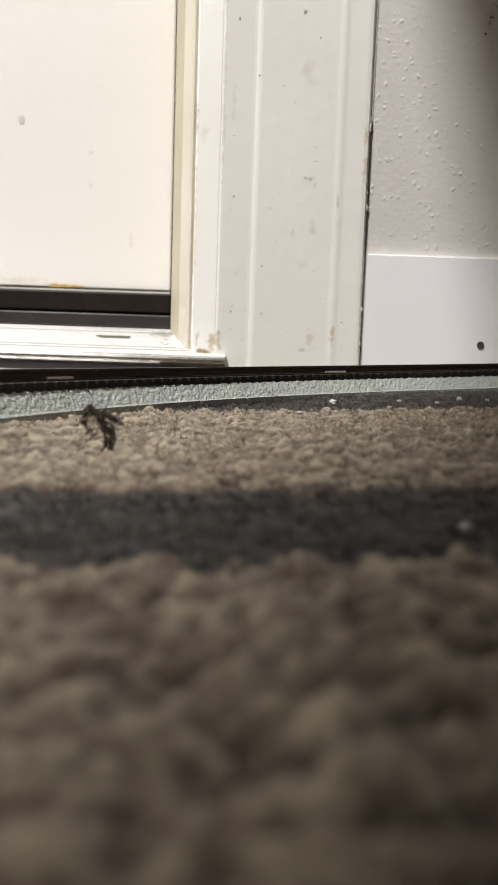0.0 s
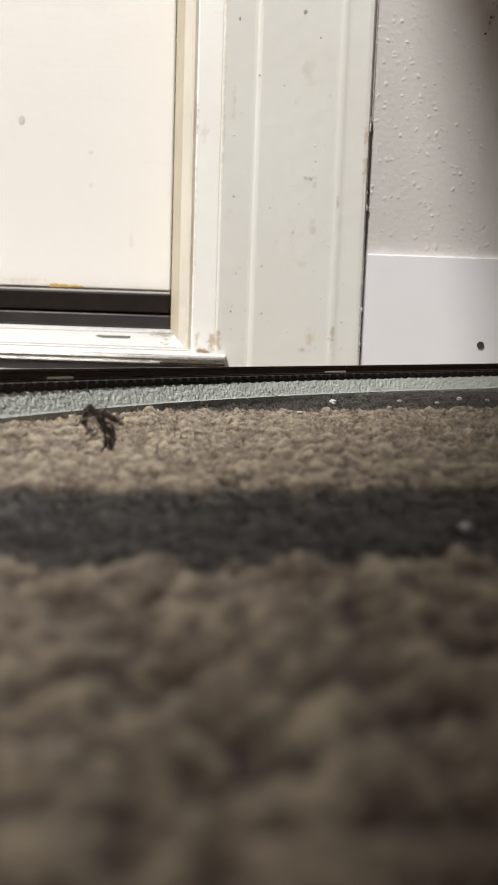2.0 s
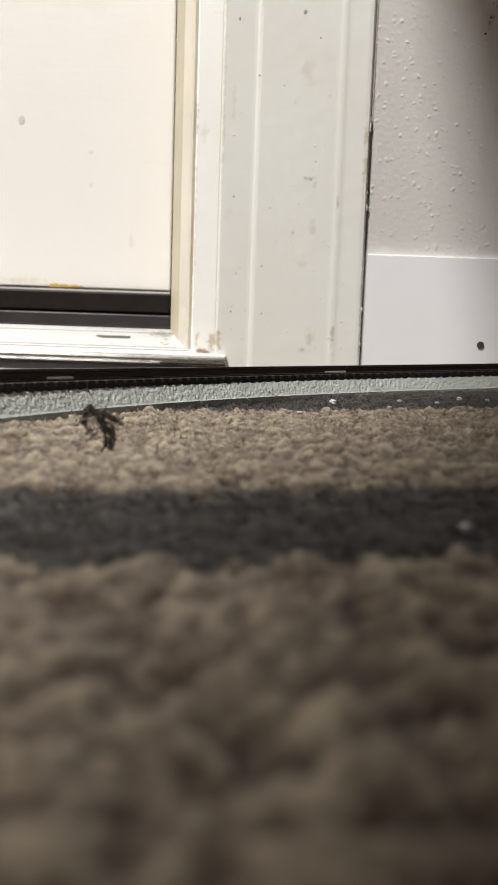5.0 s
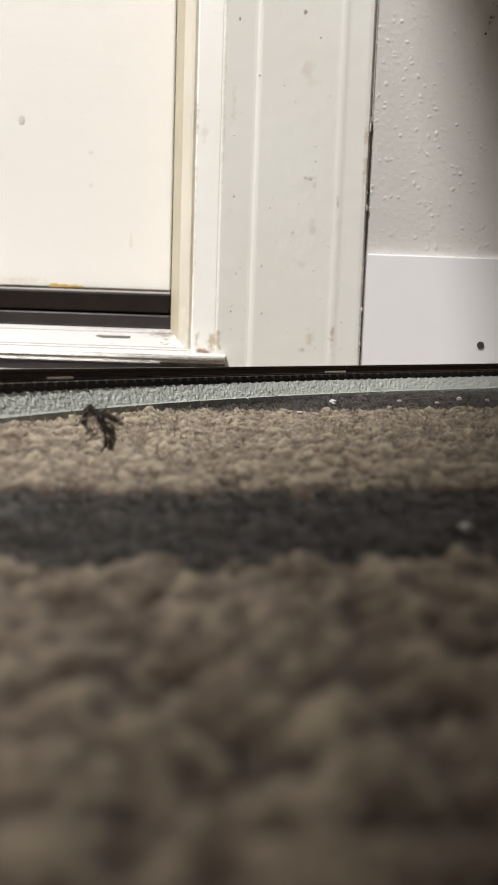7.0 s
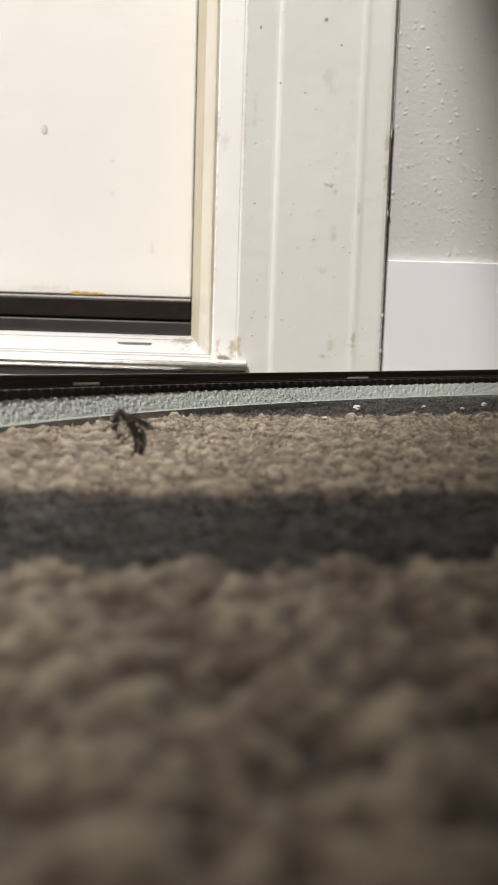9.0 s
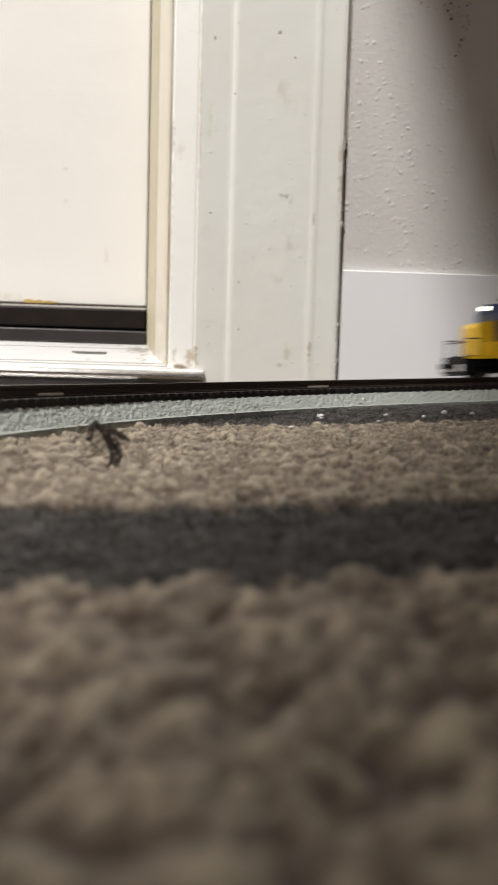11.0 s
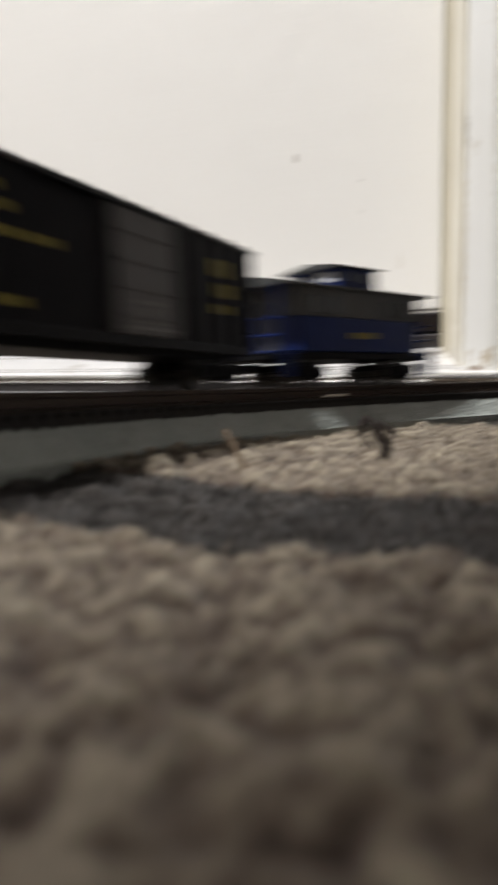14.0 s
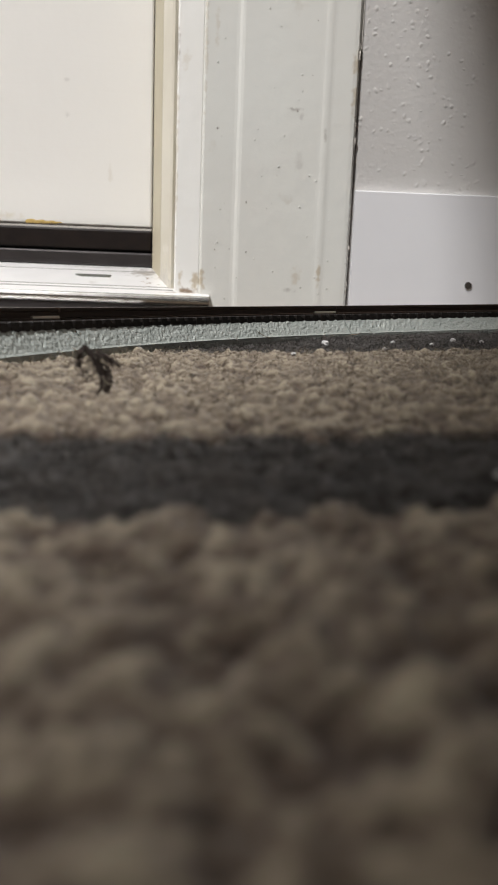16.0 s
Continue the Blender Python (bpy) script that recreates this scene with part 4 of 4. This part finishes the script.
def container_car():
    car = thing("container_flat_car", Matrix.Identity(4), "black model flat car under two orange containers", "model freight car", "model train")
    part("deck", mbox(-36, 36, -8.0, 8.0, 10.0, 11.8, 0.2), M_BLACK, car)
    part("centre_sill", prism([mm(*p) for p in ((-34, 10.0), (-34, 7.4), (-17, 5.0), (17, 5.0), (34, 7.4), (34, 10.0))], -0.0066, 0.0066, axis="y"), M_BLACK, car)
    for side in (-1, 1):
        part("deck_edge", mbox(-36, 36, side * 8.2 - 0.3, side * 8.2 + 0.3, 9.0, 11.9, 0.1), M_BLACK, car)
        for i in range(9):
            x = -32 + i * 8
            part("stake_pocket", mbox(x - 0.8, x + 0.8, side * 8.6 - 0.3, side * 8.6 + 0.3, 9.4, 11.6), M_BLACK, car)
        for i in range(5):
            x = 2 - i * 3.2
            part("lettering", mbox(x - 1.1, x + 1.1, side * 6.7 - 0.05, side * 6.7 + 0.05, 6.0, 7.2), M_RIB, car, "pale lettering bar")
    for way in (-1, 1):
        part("end_beam", mbox(way * 35.6 - 0.5, way * 35.6 + 0.5, -8.0, 8.0, 7.0, 10.0, 0.1), M_BLACK, car)
        rungs(car, way * 34, -8.6, 5.0, 9.0, 3, M_BLACK)
    bogie(car, 25, 10.5)
    bogie(car, -25, 10.5)
    coupler(car, 35.8, 1)
    coupler(car, -35.8, -1)
    for x0 in (-34.6, 0.4):
        x1 = x0 + 34.2
        box_c = part("container", mbox(x0, x1, -7.7, 7.7, 11.9, 29.0, 0.15), M_ORANGE, car, "orange container with a white name panel")
        part("roof_rim", mbox(x0 - 0.1, x1 + 0.1, -7.9, 7.9, 28.5, 29.3, 0.2), M_RUST, box_c, "dull red roof rim")
        for side in (-1, 1):
            part("name_panel", mbox(x0 + 1.2, x1 - 1.2, side * 7.75 - 0.1, side * 7.75 + 0.1, 19.2, 27.4), M_WHITE, box_c, "white panel with a row of red bars")
            # the maker's name as bars of its words' lengths
            marks = [(0.04, 0.16), (0.18, 0.33), (0.38, 0.78), (0.82, 0.90)]
            for a, b in marks:
                lo, hi = (x0 + 1.8 + a * 31, x0 + 1.8 + b * 31)
                if side > 0:
                    lo, hi = x1 - 1.8 - b * 31, x1 - 1.8 - a * 31
                n = max(2, int((hi - lo) / 1.05))
                for k in range(n):
                    c0 = lo + (hi - lo) * k / n
                    tall = 2.3 if k == 0 or b < 0.35 else (1.5 if (k * 7) % 5 else 2.2)
                    part("lettering", mbox(c0 + 0.10, c0 + (hi - lo) / n - 0.26, side * 7.88 - 0.05, side * 7.88 + 0.05, 22.3, 22.3 + tall), M_RED, box_c, "red lettering bar")
            for cx in (x0 + 0.5, x1 - 0.5):
                part("corner_post", mbox(cx - 0.55, cx + 0.55, side * 7.75 - 0.15, side * 7.75 + 0.15, 12.6, 28.8), M_ORANGE, box_c)
        for way, xe in ((1, x1), (-1, x0)):
            for y in (-2.6, 2.6):
                part("locking_rod", mtube((xe + way * 0.15, y, 13.2), (xe + way * 0.15, y, 27.8), 0.25, sides=6), M_ORANGE, box_c)
            for i in range(3):
                part("lettering", mbox(xe + way * 0.02 - 0.05, xe + way * 0.02 + 0.05, -5.8 + i * 0.6, -1.0 + i * 0.5, 14.2 + i * 1.7, 15.1 + i * 1.7), M_FADED, box_c)
            part("lettering", mbox(xe + way * 0.02 - 0.05, xe + way * 0.02 + 0.05, -5.6, 3.2, 24.6, 26.2), M_FADED, box_c)
    return car


def boxcar():
    car = thing("boxcar", Matrix.Identity(4), "black model boxcar with a grey sliding door and yellow lettering bars", "model freight car", "model train")
    L = 47
    body = part("body", mbox(-L, L, -8.3, 8.3, 7.0, 26.6, 0.2), M_BLACK, car)
    part("underframe", mbox(-L, L, -5.5, 5.5, 5.4, 7.0, 0.2), M_BLACK, car)
    roof = [(-8.8, 26.3), (-8.8, 26.8), (-4.0, 28.0), (0, 28.5), (4.0, 28.0), (8.8, 26.8), (8.8, 26.3)]
    roof_ob = part("roof", prism([mm(*p) for p in roof], -(L + 0.5) / 1000, (L + 0.5) / 1000, axis="x"), M_DOORGREY, car, "dark metallic roof")
    part("roof_walk", mbox(-L + 1, L - 1, -2.0, 2.0, 28.5, 29.1, 0.1), M_BLACK, roof_ob)
    for i in range(13):
        x = -L + 4 + i * (2 * L - 8) / 12
        part("roof_rib", mbox(x - 0.4, x + 0.4, -8.6, 8.6, 26.9, 27.3), M_DOORGREY, roof_ob)
    for side in (-1, 1):
        part("bottom_sill", mbox(-L, L, side * 8.5 - 0.3, side * 8.5 + 0.3, 6.2, 7.8, 0.1), M_BLACK, body)
        for i in range(15):
            x = -L + 1.2 + i * (2 * L - 2.4) / 14
            if abs(x + 6.5) > 9:
                part("side_post", mbox(x - 0.45, x + 0.45, side * 8.5 - 0.25, side * 8.5 + 0.25, 7.6, 26.2, 0.1), M_BLACK, body)
        door = part("door", mbox(-15, 2, side * 8.75 - 0.3, side * 8.75 + 0.3, 7.8, 25.6, 0.1), M_DOORGREY, car, "grey sliding door")
        for z in (10.2, 14.2, 18.2, 22.2):
            part("door_rib", mbox(-14.6, 1.6, side * 9.1 - 0.15, side * 9.1 + 0.15, z, z + 0.5), M_DOORGREY, door)
        for x0, x1, z0, z1 in ((-9.4, -3.0, 12.4, 12.9), (-7.6, -5.0, 10.6, 11.8), (-12.6, -3.4, 9.6, 9.9)):
            part("lettering", mbox(x0, x1, side * 9.12 - 0.08, side * 9.12 + 0.08, z0, z1), M_RIB, door, "pale print bar")
        part("door_bar", mbox(-14.2, 1.4, side * 9.2 - 0.12, side * 9.2 + 0.12, 8.5, 9.0), M_RIB, door)
        part("door_track", mbox(-16, 18, side * 9.0 - 0.3, side * 9.0 + 0.3, 25.7, 26.3), M_BLACK, body)
        rungs(car, L - 3, side * 8.9, 8.0, 24.0, 7, M_BLACK)
        rungs(car, -L + 3, side * 8.9, 8.0, 24.0, 7, M_BLACK)
    # yellow lettering, as bars
    rows = []
    for x0, x1, z in ((24, 36, 22.6), (22, 34, 20.4), (13, 33, 17.4), (27, 32, 13.2), (20, 34, 9.6)):
        k = x0
        while k < x1 - 0.6:
            rows.append((k, min(k + 2.0, x1), z, z + 1.2))
            k += 2.6
    rows += [(-36, -30, 20.0, 23.0), (-37, -31, 16.4, 18.8), (-36, -30, 13.4, 15.0)]
    bars(body, rows, 8.36, M_LETTER)
    for way in (-1, 1):
        for i in range(7):
            z = 9.0 + i * 2.4
            part("end_corrugation", mtube((way * (L + 0.2), -7.8, z), (way * (L + 0.2), 7.8, z), 0.6, sides=6), M_BLACK, body)
    bogie(car, 35, 10.5)
    bogie(car, -35, 10.5)
    coupler(car, L, 1)
    coupler(car, -L, -1)
    return car


def caboose():
    car = thing("caboose", Matrix.Identity(4), "blue model caboose with a grey upper band and a cupola", "model caboose", "model train")
    part("underframe", mbox(-33, 33, -7.6, 7.6, 6.0, 7.6, 0.2), M_BLACK, car)
    body = part("lower_body", mbox(-26, 26, -8.2, 8.2, 7.6, 15.2, 0.2), M_BLUE, car, "dark blue lower body")
    upper = part("upper_body", mbox(-26, 26, -8.15, 8.15, 15.2, 21.6, 0.1), M_GREY, car, "dark grey upper body")
    roof = [(-9.0, 21.4), (-9.0, 21.9), (-4, 23.2), (0, 23.6), (4, 23.2), (9.0, 21.9), (9.0, 21.4)]
    part("roof", prism([mm(*p) for p in roof], -0.0325, 0.0325, axis="x"), M_GREY, car)
    cup = part("cupola", mbox(-8.5, 8.5, -7.0, 7.0, 22.2, 26.8, 0.2), M_BLUE, car, "dark blue cupola")
    part("cupola_roof", prism([mm(*p) for p in ((-7.9, 26.7), (-7.9, 27.1), (0, 28.2), (7.9, 27.1), (7.9, 26.7))], -0.0098, 0.0098, axis="x"), M_GREY, cup)
    for side in (-1, 1):
        for x in (-19, -12, 12, 19):
            part("window", mbox(x - 1.8, x + 1.8, side * 8.2 - 0.1, side * 8.2 + 0.1, 15.8, 19.8, 0.1), M_GLASS, upper)
        for x in (-4.2, 4.2):
            part("window", mbox(x - 1.9, x + 1.9, side * 7.05 - 0.1, side * 7.05 + 0.1, 23.6, 25.9, 0.1), M_GLASS, cup)
        for k in range(4):
            part("lettering", mbox(-5 + k * 2.6, -3 + k * 2.6, side * 8.25 - 0.06, side * 8.25 + 0.06, 10.6, 12.0), M_LETTER, body, "yellow lettering bar")
    for way in (-1, 1):
        for y in (-4, 4):
            part("window", mbox(way * 8.55 - 0.1, way * 8.55 + 0.1, y - 2.0, y + 2.0, 23.6, 25.9, 0.1), M_PALEROOF, cup)
        plat = part("platform", mbox(min(way * 26, way * 33), max(way * 26, way * 33), -8.0, 8.0, 7.0, 7.8, 0.1), M_BLUE, car)
        for y in (-7.6, -2.6, 2.6, 7.6):
            part("post", mtube((way * 32.6, y, 7.6), (way * 32.6, y, 14.6 if abs(y) < 7 else 21.6), 0.3, sides=6), M_BLUE, plat)
        for z in (11.0, 14.6):
            part("end_rail", mtube((way * 32.6, -7.6, z), (way * 32.6, 7.6, z), 0.3, sides=6), M_BLUE, plat)
        for y in (-7.8, 7.8):
            part("step", mbox(way * 30.5 - 1.8, way * 30.5 + 1.8, y - 0.6, y + 0.6, 2.2, 7.0, 0.2), M_BLUE, plat)
        part("end_plate", mbox(way * 26.1 - 0.1, way * 26.1 + 0.1, -2.4, 2.4, 8.0, 18.0), M_GREY, body)
        part("brake_wheel", mtube((way * 32.6, 4.0, 16.2), (way * 33.1, 4.0, 16.2), 1.7, sides=12), M_BLACK, plat)
    part("smoke_pipe", mtube((12, 3, 22.5), (12, 3, 26.0), 0.7, sides=10), M_BLACK, car)
    bogie(car, 20, 9.0)
    bogie(car, -20, 9.0)
    coupler(car, 33, 1)
    coupler(car, -33, -1)
    return car


# ---------------------------------------------------------------- small loose things


def small_things():
    rng = random.Random(11)
    # a tangle of dark fluff standing on the pile; offsets in millimetres from its foot
    foot = Vector((-0.0180, 0.0925, 0.0))
    foot.z = float(carpet_level(foot.x, foot.y)) + 0.0004
    strands = (((-2.6, -0.4, 4.6), (-2.0, 0, 5.3), (-1.2, 0, 4.2), (-0.6, 0.1, 3.4), (0.1, 0.1, 2.0), (-0.2, 0.1, 0.0)),
               ((-1.2, 0, 4.2), (-0.1, -0.1, 4.4), (0.9, 0.1, 3.8), (1.7, 0.2, 3.3)),
               ((-0.7, 0.1, 3.6), (0.4, 0.3, 2.6), (0.8, 0.2, 1.2), (0.2, 0.1, -0.2)),
               ((-2.6, -0.4, 4.6), (-2.9, -0.3, 3.6), (-2.7, -0.2, 3.0)))
    bm = bmesh.new()
    for path in strands:
        for a, b in zip(path, path[1:]):
            for k in range(6):
                off = Vector((rng.uniform(-1, 1), rng.uniform(-1, 1), rng.uniform(-1, 1))) * 0.00042
                tube(Vector(mm(*a)) + off, Vector(mm(*b)) + off * 0.7 + Vector((rng.uniform(-1, 1), 0, rng.uniform(-1, 1))) * 0.0003, 0.00013, bm, 5, 0.0001)
    for k in range(60):
        a = Vector(mm(-0.6 + rng.uniform(-2.2, 1.8), 0, 3.2 + rng.uniform(-1.8, 1.4)))
        tube(a, a + Vector((rng.uniform(-1, 1), rng.uniform(-0.5, 0.5), rng.uniform(-0.4, 1))) * 0.0015, 0.00005, bm, 4)
    lint = tagged(part("lint", bm, M_LINT), "tangled dark brown fluff standing on the carpet", "lint")
    lint.location = foot
    # a bent dry straw, leaning out of the pile
    bm = bmesh.new()
    pts = [(-0.6, 0.6, 4.6), (0.5, 0.0, 3.2), (1.7, -0.7, 1.6), (2.9, -1.4, -0.1)]
    for a, b in zip(pts, pts[1:]):
        tube(mm(*a), mm(*b), 0.00034, bm, 6, 0.00028)
    straw = tagged(part("straw", bm, M_STRAW), "short dry straw stalk leaning out of the carpet", "straw")
    straw.location = (-0.0327, 0.0755, float(carpet_level(-0.0327, 0.0755)))
    # crumbs
    for i, (x, y, r) in enumerate(((0.0201, 0.1799, 0.0009), (0.0144, 0.0484, 0.0004), (0.036, 0.180, 0.0006), (0.052, 0.186, 0.0007), (0.043, 0.172, 0.0005), (0.030, 0.160, 0.0005),
                                   (0.057, 0.180, 0.0005), (0.010, 0.150, 0.0005))):
        bm = bmesh.new()
        bmesh.ops.create_icosphere(bm, subdivisions=2, radius=r)
        for v in bm.verts:
            v.co *= rng.uniform(0.7, 1.25)
            v.co.z *= 0.75
        ob = tagged(part("crumb", bm, M_CRUMB), "tiny white crumb lying in the carpet pile", "crumb", "crumbs on the carpet")
        ob.location = (x, y, float(carpet_level(x, y)) + 0.0003)
    # loose carpet fibres by the roadbed
    for i in range(16):
        bm = bmesh.new()
        x, y, a = on_track(rng.uniform(0.08, 0.26))
        x, y = x - math.sin(a) * 0.0132, y + math.cos(a) * 0.0132
        p = Vector((x, y, float(carpet_level(x, y)) + 0.0002))
        d = Vector((rng.uniform(-1, 1), rng.uniform(-0.6, 0.6), rng.uniform(0.1, 0.6))) * 0.0028
        for k in range(4):
            q = p + d * 0.4 + Vector((rng.uniform(-1, 1), rng.uniform(-1, 1), rng.uniform(-0.7, 0.5))) * 0.0006
            tube(p, q, 0.00007, bm, 4)
            p = q
        tagged(part("loose_fibre", bm, M_CRUMB if i % 3 else M_STRAW), "loose pale yarn fibre beside the track", "fibre", "loose fibres")


def casing_marks():
    """Drips, nicks and scuffs on the casing and jamb, as small raised or sunken spots of paint."""
    rng = random.Random(21)
    frame = bpy.data.objects["door_trim"]

    def spot(x, y, z, w, h, mat, name, deep=0.00025):
        bm = bmesh.new()
        bmesh.ops.create_icosphere(bm, subdivisions=2, radius=1.0, matrix=Matrix.Translation((x, y, z)) @ Matrix.Diagonal((w, deep, h, 1)))
        for v in bm.verts:
            v.co.x += rng.uniform(-0.18, 0.18) * w
            v.co.z += rng.uniform(-0.18, 0.18) * h
        part(name, bm, mat, frame)
    def mark(x, z, w, h, mat, name, deep):
        spot(x, casing_face(x), z, w, h, mat, name, deep)
    for x, z, w, h in ((0.0192, 0.1635, 0.0009, 0.0009), (0.0246, 0.0927, 0.0004, 0.0005),
                       (-0.0092, 0.160, 0.0005, 0.0009), (0.0003, 0.1365, 0.0006, 0.0004), (-0.0096, 0.0845, 0.0005, 0.0004)):
        mark(x, z, w, h, M_SMUDGE, "scuff", 0.00012)
    for i in range(52):
        x = rng.uniform(-0.0125, 0.047)
        z = abs(rng.gauss(0.0, 0.05)) + 0.012 if rng.random() < 0.8 else rng.uniform(0.01, 0.19)
        r = rng.uniform(0.00016, 0.00038)
        mark(x, z, r, r * rng.uniform(0.8, 1.3), M_CASING if rng.random() < 0.8 else M_SMUDGE, "paint_drip", r * 0.7)
    for i in range(22):
        # flakes and grime along the casing's outer edge
        z = rng.uniform(0.015, 0.125)
        spot(0.0500 + rng.uniform(-0.0006, 0.0004), casing_face(0.0498), z, rng.uniform(0.0002, 0.0006), rng.uniform(0.0004, 0.0016), M_SMUDGE if rng.random() < 0.5 else M_PALESCUFF, "scuff", 0.00012)
    wall = bpy.data.objects["wall_north"]
    for i in range(170):
        # paint blobs on the textured wall
        bm = bmesh.new()
        r = rng.uniform(0.0002, 0.00055)
        x, z = rng.uniform(0.053, 0.14), rng.uniform(0.064, 0.22)
        bmesh.ops.create_icosphere(bm, subdivisions=2, radius=r, matrix=Matrix.Translation((x, PLASTER, z)) @ Matrix.Diagonal((rng.uniform(1.1, 2.0), 0.13, rng.uniform(0.6, 1.0), 1)))
        ob = part("paint_blob", bm, M_WALL, wall)
        smooth(ob)
    for i in range(64):
        # dark specks: a trail that curves up the wall into a looser patch
        bm = bmesh.new()
        k = rng.random()
        if i < 16:
            x, z = 0.0945 + 0.0095 * math.sin(k * 1.5) + rng.gauss(0, 0.0005), 0.151 + 0.024 * k + rng.gauss(0, 0.0006)
        else:
            x, z = 0.0815 + 0.021 * k + rng.gauss(0, 0.0012), 0.1835 - 0.007 * k + rng.gauss(0, 0.0026)
        bmesh.ops.create_icosphere(bm, subdivisions=1, radius=rng.uniform(0.00018, 0.00055) * (1.0 if i % 5 else 1.5), matrix=Matrix.Translation((x, PLASTER - 0.0001, z)) @ Matrix.Diagonal((1, 0.3, 1.1, 1)))
        part("dark_speck", bm, M_SMUDGE if i % 6 else M_GAP, wall)
    # a faint grey scratch
    bm = bmesh.new()
    for i in range(12):
        k = i / 11
        tube((0.1166 + 0.0035 * k, PLASTER, 0.1245 - 0.0125 * k), (0.1166 + 0.0035 * (k + 0.1), PLASTER, 0.1245 - 0.0125 * (k + 0.1)), 0.00012 + 0.00022 * math.sin(math.pi * k), bm, 5)
    part("scratch", bm, M_SMUDGE, wall, "faint grey scratch")


table()
SCALE = 0.886
# vehicle, half its truck spacing, its stretch, and its middle in degrees of the curve at 12.5 s
TRAIN = [(locomotive(), 0.030, 1.06, 171.6), (gondola(), 0.024, 1.045, 146.35), (container_car(), 0.025, 1.055, 123.1),
         (boxcar(), 0.035, 1.035, 99.9), (caboose(), 0.020, 0.87, 77.6)]
small_things()
casing_marks()
track()

# ---------------------------------------------------------------- the train runs round the oval
SPEED = 0.1780


def motions():
    for car, half, stretch, middle in TRAIN:
        car.scale = (SCALE * stretch, SCALE * 1.10, SCALE * 1.02)
        rows = []
        t = 0.0
        while t < 16.001:
            s = radians(middle - 90.0) * RADIUS + SPEED * (t - 12.5)
            rows.append((round(t, 3), track_pose(s, half * SCALE * stretch, RAIL_TOP)))
            t += 0.1 if t > 10.0 else 0.2
        walk(car, rows)


motions()
